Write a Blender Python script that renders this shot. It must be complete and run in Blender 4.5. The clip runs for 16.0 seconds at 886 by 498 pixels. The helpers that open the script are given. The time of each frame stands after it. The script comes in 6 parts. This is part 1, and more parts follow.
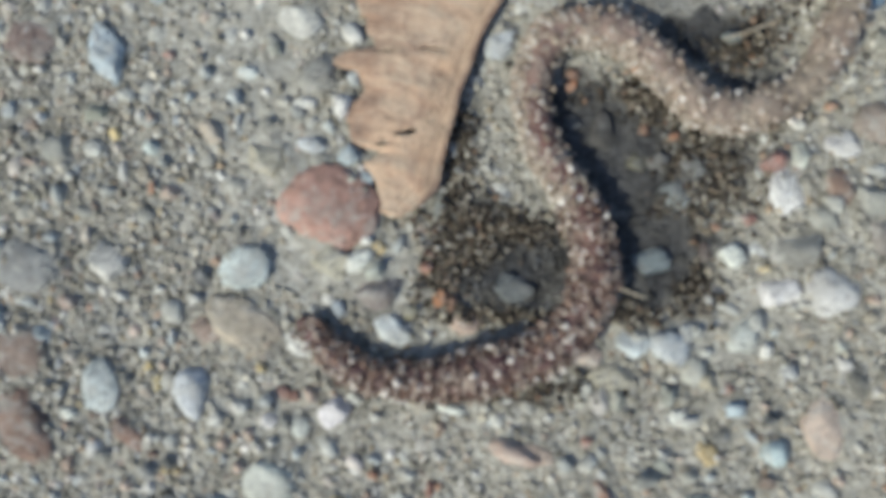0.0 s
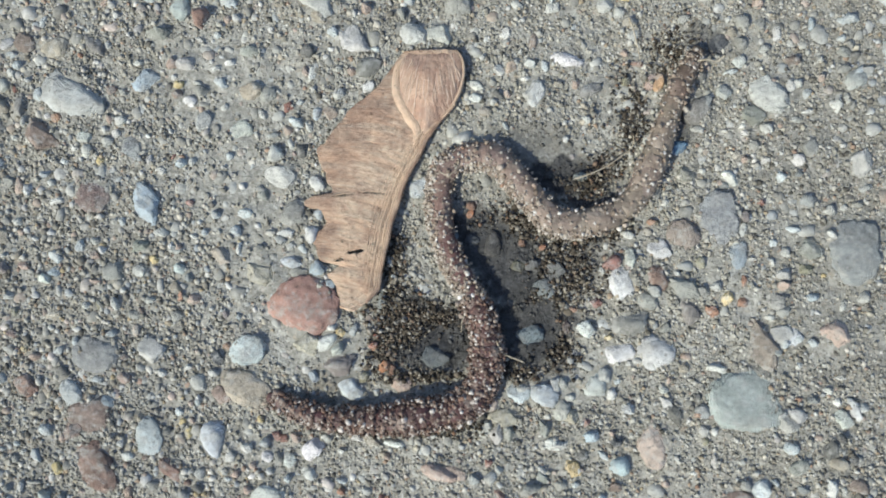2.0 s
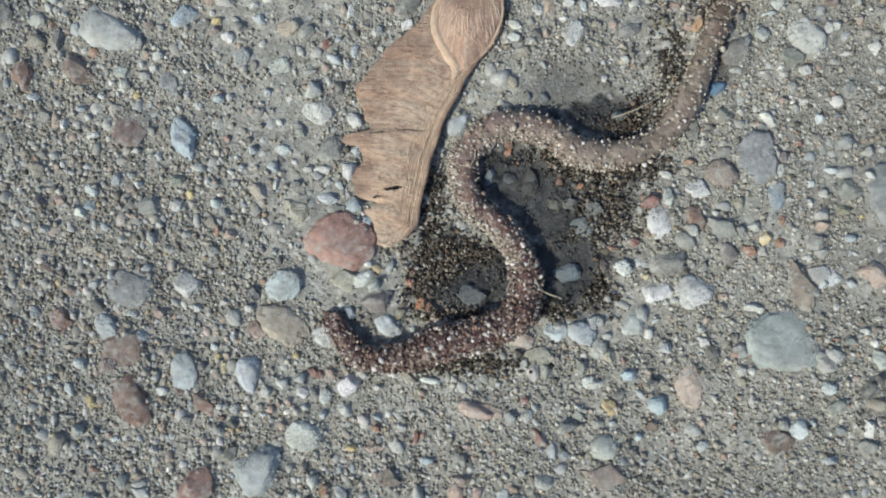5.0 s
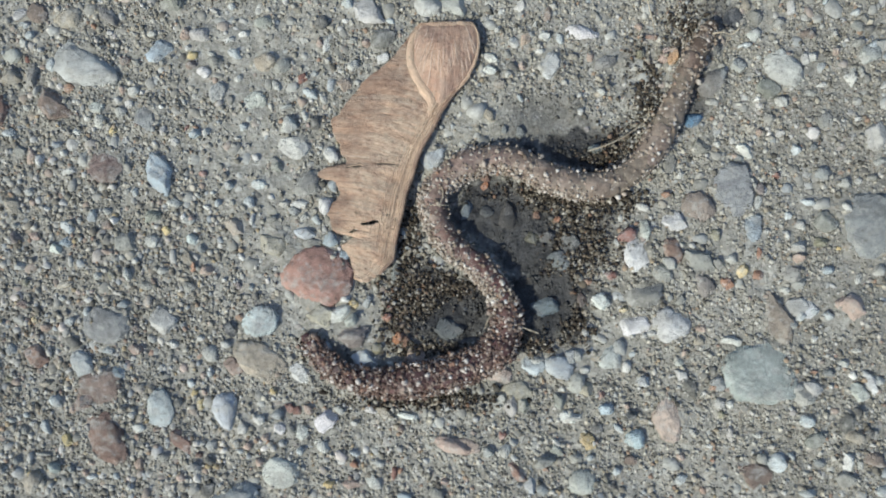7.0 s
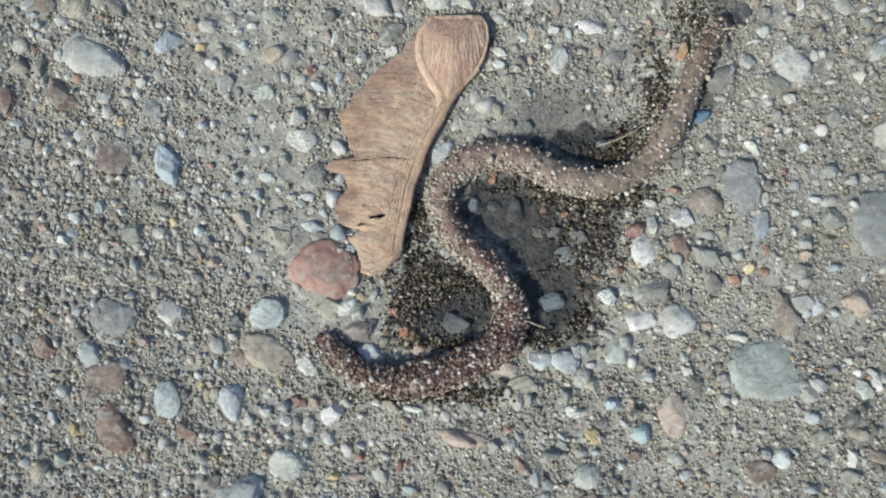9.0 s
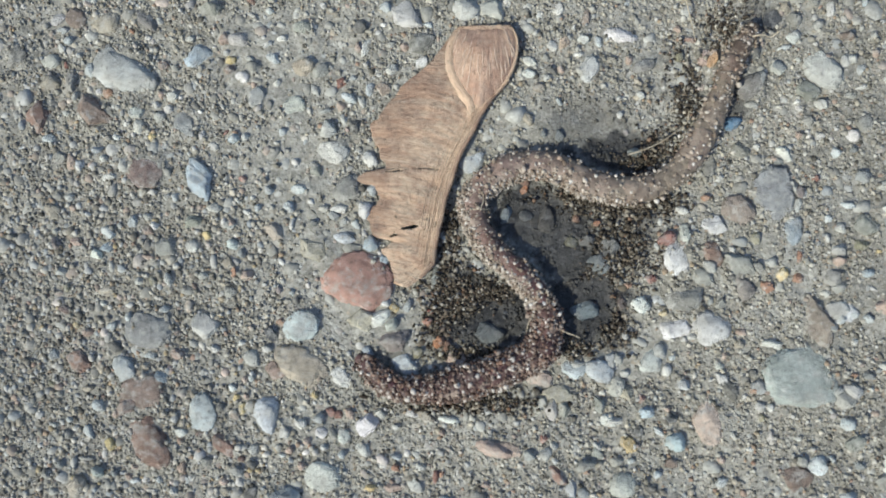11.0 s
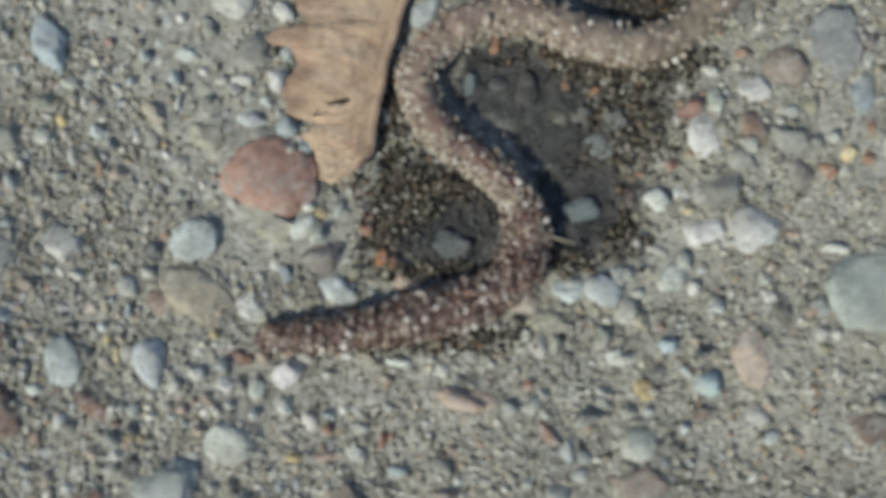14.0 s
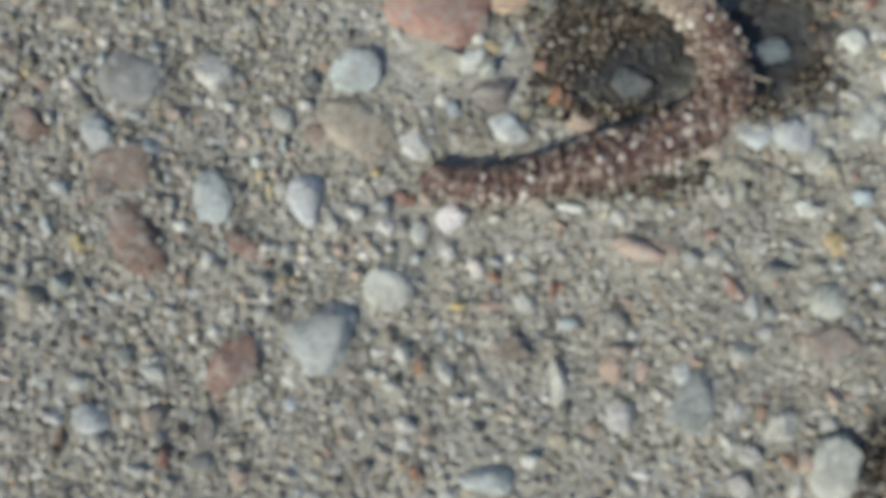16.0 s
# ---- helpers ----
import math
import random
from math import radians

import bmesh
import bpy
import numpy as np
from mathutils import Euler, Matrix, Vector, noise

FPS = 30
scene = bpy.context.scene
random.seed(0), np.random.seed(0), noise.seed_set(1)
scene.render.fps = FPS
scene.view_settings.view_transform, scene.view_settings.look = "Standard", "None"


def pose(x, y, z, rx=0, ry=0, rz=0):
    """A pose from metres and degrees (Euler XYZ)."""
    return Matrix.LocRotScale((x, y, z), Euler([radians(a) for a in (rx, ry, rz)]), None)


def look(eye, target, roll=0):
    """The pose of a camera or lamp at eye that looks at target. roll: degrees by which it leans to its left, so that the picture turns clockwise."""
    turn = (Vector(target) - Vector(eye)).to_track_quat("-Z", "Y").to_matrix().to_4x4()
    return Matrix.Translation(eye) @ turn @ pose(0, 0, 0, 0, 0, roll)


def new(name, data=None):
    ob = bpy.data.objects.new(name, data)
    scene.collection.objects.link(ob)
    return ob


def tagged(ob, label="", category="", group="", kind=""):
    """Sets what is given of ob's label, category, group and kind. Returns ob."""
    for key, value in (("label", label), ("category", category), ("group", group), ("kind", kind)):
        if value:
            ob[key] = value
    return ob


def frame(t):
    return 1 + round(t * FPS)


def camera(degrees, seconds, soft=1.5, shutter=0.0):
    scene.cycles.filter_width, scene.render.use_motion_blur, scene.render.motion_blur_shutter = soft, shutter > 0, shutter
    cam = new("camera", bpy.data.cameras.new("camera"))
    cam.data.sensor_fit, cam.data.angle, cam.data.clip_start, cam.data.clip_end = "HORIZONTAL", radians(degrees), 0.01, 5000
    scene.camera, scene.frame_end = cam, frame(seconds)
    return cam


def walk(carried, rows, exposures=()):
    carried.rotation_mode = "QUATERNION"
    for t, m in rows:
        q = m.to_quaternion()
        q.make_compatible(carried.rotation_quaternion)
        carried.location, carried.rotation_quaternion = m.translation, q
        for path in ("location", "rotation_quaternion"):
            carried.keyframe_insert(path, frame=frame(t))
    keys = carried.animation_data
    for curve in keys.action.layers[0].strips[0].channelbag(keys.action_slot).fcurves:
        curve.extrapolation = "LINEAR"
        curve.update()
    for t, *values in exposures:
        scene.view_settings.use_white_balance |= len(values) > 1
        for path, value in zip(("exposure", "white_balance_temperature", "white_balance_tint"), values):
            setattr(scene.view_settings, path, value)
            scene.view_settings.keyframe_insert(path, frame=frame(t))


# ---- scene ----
MM = 0.001

# ---- camera: a phone held over the ground by hand ----
cam = camera(58, 16.0, soft=1.75)
cam.data.dof.use_dof = True
cam.data.dof.focus_distance = 0.12
cam.data.dof.aperture_fstop = 17.5
walk(cam, [
    (0, pose(-0.00449, -0.01170, 0.07771, 2.814, 0.522, 2.036)),
    (0.2, pose(-0.00083, -0.01352, 0.08411, 3.288, 1.034, 1.872)),
    (0.5, pose(0.00069, -0.01323, 0.09434, 3.200, 0.531, 0.510)),
    (0.8, pose(0.00270, -0.01071, 0.10342, 4.026, 0.953, 0.030)),
    (1, pose(0.00288, -0.00847, 0.10970, 3.859, 0.863, -0.344)),
    (1.2, pose(0.00277, -0.00658, 0.11227, 4.289, 1.040, -0.887)),
    (1.5, pose(0.00417, -0.00410, 0.11294, 4.382, 0.912, -1.661)),
    (1.7, pose(0.00349, -0.00227, 0.11288, 4.655, 0.751, -0.731)),
    (2, pose(0.00424, -0.00427, 0.11218, 4.047, 0.716, -0.104)),
    (2.2, pose(0.00528, -0.00038, 0.11280, 4.559, 0.906, -0.447)),
    (2.5, pose(0.00714, -0.00162, 0.11242, 4.406, 1.142, -1.135)),
    (2.7, pose(0.00719, -0.00332, 0.11194, 4.644, 1.024, -1.230)),
    (3, pose(0.00466, -0.00811, 0.11100, 4.345, 1.449, -1.423)),
    (3.2, pose(0.00243, -0.00856, 0.11064, 3.954, 1.141, -0.719)),
    (3.5, pose(0.00092, -0.01270, 0.11034, 4.177, 1.184, -0.663)),
    (3.7, pose(0.00001, -0.01800, 0.10984, 4.537, 1.202, -0.507)),
    (5.8, pose(-0.00228, -0.01173, 0.11194, 4.421, 0.183, 0.665)),
    (6, pose(-0.00284, -0.01172, 0.11163, 4.508, 0.272, 0.527)),
    (6.2, pose(-0.00309, -0.01417, 0.11102, 4.310, 0.248, 0.443)),
    (6.5, pose(-0.00124, -0.01246, 0.11091, 4.578, 0.383, 0.271)),
    (6.7, pose(-0.00007, -0.01382, 0.11070, 4.486, 0.479, 0.271)),
    (7, pose(0.00163, -0.00944, 0.11135, 4.686, 0.397, 0.077)),
    (7.2, pose(0.00112, -0.01034, 0.11113, 4.652, 0.546, 0.236)),
    (7.5, pose(0.00225, -0.01008, 0.11133, 4.479, 0.488, 0.577)),
    (7.7, pose(0.00105, -0.00925, 0.11254, 4.393, 0.633, 0.526)),
    (8, pose(0.00144, -0.00721, 0.11430, 4.601, 0.331, 0.599)),
    (8.2, pose(0.00338, -0.00341, 0.11427, 4.741, 0.135, 0.495)),
    (8.5, pose(0.00094, -0.00721, 0.11247, 4.574, 0.216, 0.217)),
    (8.7, pose(0.00084, -0.00906, 0.11146, 4.342, 0.265, 0.557)),
    (10.8, pose(-0.00340, -0.00932, 0.11163, 3.705, 0.567, 0.078)),
    (11, pose(-0.00341, -0.00774, 0.11170, 4.106, 0.678, -0.085)),
    (11.2, pose(-0.00383, -0.01052, 0.11122, 3.903, 0.632, 0.046)),
    (11.5, pose(-0.00420, -0.00850, 0.11159, 4.126, 0.518, 0.071)),
    (11.7, pose(-0.00330, -0.00948, 0.11164, 3.898, 0.398, 0.125)),
    (12, pose(-0.00213, -0.00755, 0.11371, 3.989, 0.399, 0.012)),
    (12.2, pose(-0.00196, -0.00565, 0.11617, 3.841, 0.514, -0.255)),
    (12.5, pose(0.00126, -0.00605, 0.11861, 3.873, 0.394, -1.442)),
    (12.7, pose(-0.00192, -0.00904, 0.11841, 3.534, 0.608, -1.752)),
    (13, pose(-0.00322, -0.00268, 0.11340, 3.622, 0.498, -2.196)),
    (13.2, pose(-0.00383, -0.00554, 0.10813, 3.831, 0.620, -2.201)),
    (13.5, pose(-0.00380, -0.00945, 0.09825, 3.420, 0.288, -2.266)),
    (13.7, pose(-0.00077, -0.01113, 0.09072, 3.927, -0.062, -1.674)),
    (14, pose(0.00106, -0.01605, 0.08127, 2.856, 0.262, -1.557)),
    (14.2, pose(0.00126, -0.01407, 0.08079, 2.755, 0.211, -1.951)),
    (14.5, pose(0.00167, -0.01303, 0.07999, 2.421, 0.209, -1.496)),
    (14.7, pose(-0.00104, -0.01572, 0.07954, 2.721, 0.619, -1.198)),
    (15, pose(-0.00441, -0.02061, 0.07858, 2.667, 0.244, -0.723)),
    (15.2, pose(-0.00726, -0.01849, 0.07832, 2.509, 0.550, -0.506)),
    (15.5, pose(-0.01199, -0.02649, 0.07721, 2.607, 0.284, -0.130)),
    (15.7, pose(-0.01383, -0.02841, 0.07662, 1.999, 0.723, 0.080)),
    (16, pose(-0.01543, -0.03026, 0.07535, 2.262, 0.571, 0.025)),
], exposures=[
    (0, 0.08, 6530, 10), (0.5, 0.28, 6480, 10), (1.0, 0.29, 6480, 10), (1.5, 0.22, 6480, 10), (2.0, 0.14, 6430, 10), (3.0, 0.04, 6430, 10), (3.5, -0.01, 6430, 10), (6.0, -0.08, 6380, 10),
    (7.0, -0.04, 6380, 10), (8.0, 0.02, 6430, 10), (11.0, 0.02, 6480, 10), (13.0, 0.04, 6530, 10), (13.5, -0.07, 6530, 9), (14.0, -0.19, 6680, 7), (14.5, -0.11, 6740, 8), (15.5, 0.03, 6690, 9), (16.0, -0.08, 6690, 10)])

# ---- light: low clear sun and the open sky ----
SUN_EL, SUN_AZ = radians(41), radians(229)
world = bpy.data.worlds.new("sky")
world.use_nodes = True
scene.world = world
sky = world.node_tree.nodes.new("ShaderNodeTexSky")
sky.sky_type, sky.sun_disc, sky.sun_elevation, sky.sun_rotation = "NISHITA", False, SUN_EL, SUN_AZ
world.node_tree.links.new(sky.outputs[0], world.node_tree.nodes["Background"].inputs["Color"])
world.node_tree.nodes["Background"].inputs["Strength"].default_value = 0.131
sun = new("sun", bpy.data.lights.new("sun", "SUN"))
sun.data.energy, sun.data.angle, sun.data.color = 4.04, radians(1.2), (1.0, 0.968, 0.815)
sun.matrix_world = look((2 * math.sin(SUN_AZ) * math.cos(SUN_EL), 2 * math.cos(SUN_AZ) * math.cos(SUN_EL), 2 * math.sin(SUN_EL)), (0, 0, 0))


# ---- materials ----
class Nodes:
    """A node material with short ways to make its nodes."""

    def __init__(self, name, rough=0.8, spec=0.4):
        self.mat = bpy.data.materials.new(name)
        self.mat.use_nodes = True
        self.tree = self.mat.node_tree
        self.bsdf = self.tree.nodes["Principled BSDF"]
        self.bsdf.inputs["Roughness"].default_value = rough
        self.bsdf.inputs["Specular IOR Level"].default_value = spec
        self.pos = self.node("ShaderNodeNewGeometry").outputs["Position"]

    def node(self, kind, **inputs):
        n = self.tree.nodes.new(kind)
        for key, value in inputs.items():
            self.put(n.inputs[key], value)
        return n

    def put(self, socket, value):
        if isinstance(value, bpy.types.NodeSocket):
            self.tree.links.new(value, socket)
        else:
            socket.default_value = value

    def noise(self, scale, detail=4.0, rough=0.6, vector=None, twist=0.0):
        return self.node("ShaderNodeTexNoise", Vector=vector or self.pos, Scale=scale, Detail=detail, Roughness=rough, Distortion=twist).outputs["Fac"]

    def cells(self, scale):
        return self.node("ShaderNodeTexVoronoi", Vector=self.pos, Scale=scale)

    def ramp(self, fac, stops, mode="LINEAR"):
        n = self.node("ShaderNodeValToRGB", Fac=fac)
        n.color_ramp.interpolation = mode
        e = n.color_ramp.elements
        while len(e) < len(stops):
            e.new(0.5)
        for el, (at, c) in zip(e, stops):
            el.position, el.color = at, (*c, 1) if len(c) == 3 else c
        return n.outputs["Color"]

    def grey(self, fac, lo, hi, a=0.0, b=1.0):
        return self.ramp(fac, [(a, (lo,) * 3), (b, (hi,) * 3)])

    def mix(self, fac, a, b, blend="MIX"):
        n = self.node("ShaderNodeMix")
        n.data_type, n.blend_type = "RGBA", blend
        for socket, value in ((n.inputs["Factor"], fac), (n.inputs["A"], a), (n.inputs["B"], b)):
            for s in ([q for q in n.inputs if q.name == socket.name and q.enabled] or [socket])[:1]:
                self.put(s, value)
        return [o for o in n.outputs if o.enabled][0]

    def math(self, op, a, b):
        n = self.node("ShaderNodeMath")
        n.operation = op
        self.put(n.inputs[0], a)
        self.put(n.inputs[1], b)
        return n.outputs[0]

    def attribute(self, name, out="Fac"):
        n = self.node("ShaderNodeAttribute")
        n.attribute_name = name
        return n.outputs[out]

    def bump(self, height, metres, strength=1.0):
        self.put(self.bsdf.inputs["Normal"], self.node("ShaderNodeBump", Height=height, Distance=metres, Strength=strength).outputs["Normal"])

    def colour(self, value):
        self.put(self.bsdf.inputs["Base Color"], value)

    def rough(self, value):
        self.put(self.bsdf.inputs["Roughness"], value)


def damp_shaded(n, colour, dark=(0.155, 0.160, 0.180, 1)):
    """Stone and sand soaked by worm moisture, plus painted shade: darker, a little glossier."""
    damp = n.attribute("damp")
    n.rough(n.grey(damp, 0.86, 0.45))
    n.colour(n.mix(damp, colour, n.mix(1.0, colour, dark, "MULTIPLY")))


def cement_material():
    n = Nodes("sandy_cement", 0.9, 0.3)
    grain = n.cells(1700)
    tone = n.ramp(n.node("ShaderNodeSeparateColor", Color=grain.outputs["Color"]).outputs[0], [
        (0.0, (0.12, 0.12, 0.108)), (0.25, (0.23, 0.228, 0.205)), (0.55, (0.33, 0.33, 0.30)), (0.8, (0.44, 0.445, 0.415)), (0.93, (0.38, 0.31, 0.22)), (1.0, (0.62, 0.62, 0.59))])
    paste = n.ramp(n.noise(260, 5), [(0.3, (0.27, 0.265, 0.235)), (0.7, (0.42, 0.418, 0.385))])
    c = n.mix(n.grey(n.noise(420, 3), 0.25, 0.8, 0.35, 0.65), paste, tone)
    c = n.mix(n.grey(n.noise(55, 3), 0.0, 0.5, 0.4, 0.75), c, (0.25, 0.242, 0.205, 1))
    smear = n.ramp(n.noise(520, 6, 0.7), [(0.32, (0.24, 0.237, 0.212)), (0.5, (0.35, 0.349, 0.322)), (0.68, (0.47, 0.472, 0.45))])
    speck = n.node("ShaderNodeSeparateColor", Color=n.cells(3300).outputs["Color"]).outputs[0]
    smear = n.mix(1.0, smear, n.ramp(speck, [(0.0, (0.5, 0.49, 0.46)), (0.35, (0.9, 0.9, 0.88)), (0.75, (1.1, 1.1, 1.09)), (1.0, (1.5, 1.5, 1.48))]), "MULTIPLY")
    film = n.math("MULTIPLY", n.attribute("paste"), n.grey(n.noise(700, 4), 0.1, 0.9, 0.38, 0.62))
    c = n.mix(film, c, smear)
    damp_shaded(n, c)
    n.bump(n.math("ADD", n.math("MULTIPLY", grain.outputs["Distance"], n.grey(n.attribute("paste"), 1.0, 0.3)), n.noise(2600, 4, 0.7)), 0.00022, 0.9)
    return n.mat


SAND = [(0.0, (0.079, 0.076, 0.065)), (0.06, (0.149, 0.142, 0.122)), (0.18, (0.247, 0.238, 0.202)), (0.42, (0.321, 0.312, 0.270)), (0.66, (0.396, 0.388, 0.346)),
        (0.78, (0.484, 0.482, 0.441)), (0.84, (0.335, 0.282, 0.200)), (0.87, (0.335, 0.231, 0.173)), (0.89, (0.279, 0.301, 0.305)), (0.94, (0.55, 0.547, 0.52)), (1.0, (0.521, 0.490, 0.400))]


def sand_material(name, stops, gloss=0.8, film=0.0, tint=((0.20, 0.198, 0.175), (0.37, 0.37, 0.34))):
    n = Nodes(name, gloss, 0.45)
    c = n.ramp(n.node("ShaderNodeNewGeometry").outputs["Random Per Island"], stops)
    c = n.mix(1.0, c, n.grey(n.noise(1900, 4), 0.68, 1.22, 0.3, 0.7), "MULTIPLY")
    if film:
        c = n.mix(n.grey(n.noise(520, 6, 0.7), 0.0, film, 0.42, 0.6), c, n.ramp(n.noise(1500, 4), [(0.35, tint[0]), (0.65, tint[1])]))
    damp_shaded(n, c)
    n.bump(n.noise(3500, 3), 0.00015, 0.6)
    return n.mat


def stone_material(name, joined=False):
    """Water-worn stone: every pebble brings its own colour, with mottling, speckles and a film of cement."""
    n = Nodes(name, 0.82, 0.3)
    info = n.node("ShaderNodeObjectInfo")
    at = n.node("ShaderNodeVectorMath")
    n.put(at.inputs[0], n.pos)
    n.put(at.inputs[1], n.node("ShaderNodeNewGeometry").outputs["Random Per Island"] if joined else info.outputs["Random"])
    place = at.outputs[0]
    hue = n.attribute("hue", "Vector") if joined else info.outputs["Color"]
    c = n.mix(1.0, hue, n.grey(n.noise(300, 7, 0.75, place), 0.66, 1.36, 0.3, 0.72), "MULTIPLY")
    c = n.mix(n.grey(n.noise(170, 4, 0.6, place), 0.0, 0.45, 0.5, 0.62), c, n.mix(1.0, c, (0.62, 0.60, 0.60, 1), "MULTIPLY"))
    c = n.mix(n.grey(n.noise(700, 4, 0.65, place), 0.0, 0.55, 0.52, 0.66), c, (0.58, 0.58, 0.55, 1))
    c = n.mix(n.grey(n.noise(1500, 4, 0.7, place), 0.0, 0.55, 0.58, 0.68), c, (0.14, 0.134, 0.117, 1))
    c = n.mix(n.grey(n.noise(260, 7, 0.75, place), 0.0, 0.7, 0.52, 0.66), c, n.ramp(n.noise(1500, 4, 0.6, place), [(0.35, (0.32, 0.316, 0.285)), (0.65, (0.56, 0.558, 0.52))]))
    rim = n.math("ADD", n.attribute("rim"), n.math("MULTIPLY", n.noise(420, 6, 0.75, place), 1.0))
    c = n.mix(n.grey(rim, 0.0, 0.75, 1.25, 1.5), c, n.ramp(n.noise(1500, 5, 0.65, place), [(0.32, (0.24, 0.236, 0.206)), (0.66, (0.52, 0.516, 0.475))]))
    # real damp and the shade painted on the ground both darken the stone
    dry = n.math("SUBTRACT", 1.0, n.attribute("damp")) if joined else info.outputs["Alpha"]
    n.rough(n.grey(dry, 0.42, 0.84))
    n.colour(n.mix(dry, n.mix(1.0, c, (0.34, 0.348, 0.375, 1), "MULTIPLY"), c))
    n.bump(n.noise(900, 8, 0.78, place), 0.0006, 1.0)
    return n.mat


def skin_material():
    """Worm skin: moist, finely wrinkled, with a dusty film in places."""
    n = Nodes("worm_skin", 0.42, 0.5)
    c = n.mix(1.0, n.node("ShaderNodeObjectInfo").outputs["Color"], n.grey(n.noise(900, 5), 0.6, 1.35, 0.3, 0.7), "MULTIPLY")
    c = n.mix(n.grey(n.noise(420, 4), 0.0, 0.6, 0.54, 0.68), c, (0.36, 0.31, 0.26, 1))
    n.colour(c)
    n.rough(n.grey(n.noise(700, 3), 0.3, 0.7, 0.35, 0.65))
    n.bsdf.inputs["Subsurface Weight"].default_value = 0.05
    n.bsdf.inputs["Subsurface Radius"].default_value = (0.0012, 0.0005, 0.0004)
    n.bsdf.inputs["Subsurface Scale"].default_value = 1.0
    n.bump(n.noise(2300, 4), 0.0002, 0.7)
    return n.mat


def samara_material(name, pale, mid, dark, dust, rough=0.62, lines=0.7, weathered=0.0):
    """Dry papery fruit wall, streaked along its veins, blotched red-brown and dusty grey."""
    n = Nodes(name, rough, 0.3)
    along = n.attribute("grain", "Vector")
    streak = n.noise(0.8, 7, 0.8, along, 0.9)
    fine = n.noise(2.0, 5, 0.75, along, 0.6)
    patch = n.noise(0.2, 6, 0.7, along, 1.2)
    c = n.ramp(n.noise(190, 6, 0.65), [(0.34, dark), (0.5, mid), (0.66, pale)])
    c = n.mix(n.grey(patch, 0.0, 0.7, 0.42, 0.6), c, (*dust, 1))
    c = n.mix(n.grey(n.noise(330, 6, 0.75), 0.0, 0.7, 0.5, 0.64), c, (*dark, 1))
    c = n.mix(1.0, c, n.ramp(streak, [(0.28, (0.52, 0.47, 0.46)), (0.43, (0.94, 0.92, 0.92)), (0.57, (1.12, 1.14, 1.15)), (0.70, (1.55, 1.62, 1.68))]), "MULTIPLY")
    c = n.mix(n.grey(fine, 0.0, lines, 0.56, 0.66), c, tuple(min(1, 1.3 * v) for v in pale) + (1,))
    c = n.mix(n.grey(n.noise(900, 5, 0.7), 0.0, 0.45, 0.54, 0.68), c, (0.40, 0.345, 0.28, 1))
    c = n.mix(n.grey(n.noise(1700, 3), 0.0, 0.7, 0.65, 0.71), c, (0.08, 0.045, 0.03, 1))
    if weathered:
        far = n.math("ADD", n.node("ShaderNodeSeparateXYZ", Vector=along).outputs[0], n.math("MULTIPLY", n.noise(240, 5, 0.65), 2.2))
        c = n.mix(n.grey(n.math("MULTIPLY", far, 0.2), 0.0, weathered, 0.68, 1.0), c, n.mix(1.0, c, (0.55, 0.47, 0.47, 1), "MULTIPLY"))
    n.colour(c)
    n.bump(n.math("ADD", n.math("ADD", streak, fine), n.noise(2400, 3)), 0.00026, 0.8)
    return n.mat


def plain_material(name, a, b, scale, rough=0.7):
    n = Nodes(name, rough)
    n.colour(n.ramp(n.noise(scale, 5), [(0.3, a), (0.7, b)]))
    n.bump(n.noise(scale * 3, 4), 0.0001, 0.6)
    return n.mat


CEMENT = cement_material()
GRAINS = sand_material("sand_grains", SAND)
GRAVEL = sand_material("fine_gravel", [(0.0, (0.13, 0.128, 0.12)), (0.14, (0.24, 0.236, 0.21)), (0.32, (0.33, 0.328, 0.30)), (0.48, (0.42, 0.425, 0.405)), (0.60, (0.55, 0.555, 0.54)), (0.66, (0.34, 0.285, 0.24)),
                                       (0.72, (0.37, 0.30, 0.25)), (0.75, (0.30, 0.335, 0.36)), (0.82, (0.42, 0.45, 0.455)), (0.86, (0.52, 0.46, 0.34)), (0.90, (0.74, 0.74, 0.72)), (0.95, (0.39, 0.25, 0.18)), (0.962, (0.34, 0.33, 0.29)), (1.0, (0.56, 0.55, 0.50))], 0.7, 0.45)
WASHED = sand_material("washed_grit", [(0.0, (0.11, 0.104, 0.09)), (0.12, (0.20, 0.188, 0.16)), (0.34, (0.31, 0.292, 0.25)), (0.52, (0.42, 0.405, 0.355)), (0.66, (0.55, 0.54, 0.495)), (0.72, (0.36, 0.265, 0.21)), (0.78, (0.40, 0.33, 0.20)), (0.84, (0.30, 0.33, 0.35)), (0.92, (0.60, 0.595, 0.56)), (1.0, (0.36, 0.33, 0.27))], 0.5)
CHIPS = sand_material("pale_chips", [(0.0, (0.22, 0.218, 0.198)), (0.25, (0.33, 0.333, 0.305)), (0.5, (0.43, 0.44, 0.412)), (0.72, (0.52, 0.532, 0.512)), (0.80, (0.36, 0.29, 0.24)), (0.85, (0.40, 0.36, 0.29)), (0.90, (0.34, 0.375, 0.385)), (1.0, (0.60, 0.605, 0.58))], 0.85, 0.5)
CRUMBS = sand_material("soil_crumbs", [(0.0, (0.018, 0.014, 0.010)), (0.32, (0.040, 0.031, 0.022)), (0.54, (0.076, 0.062, 0.045)), (0.69, (0.15, 0.13, 0.10)), (0.77, (0.32, 0.297, 0.25)), (0.84, (0.18, 0.10, 0.06)), (0.90, (0.29, 0.26, 0.205)), (1.0, (0.55, 0.53, 0.48))], 0.6, 0.5, ((0.03, 0.024, 0.018), (0.13, 0.113, 0.086)))
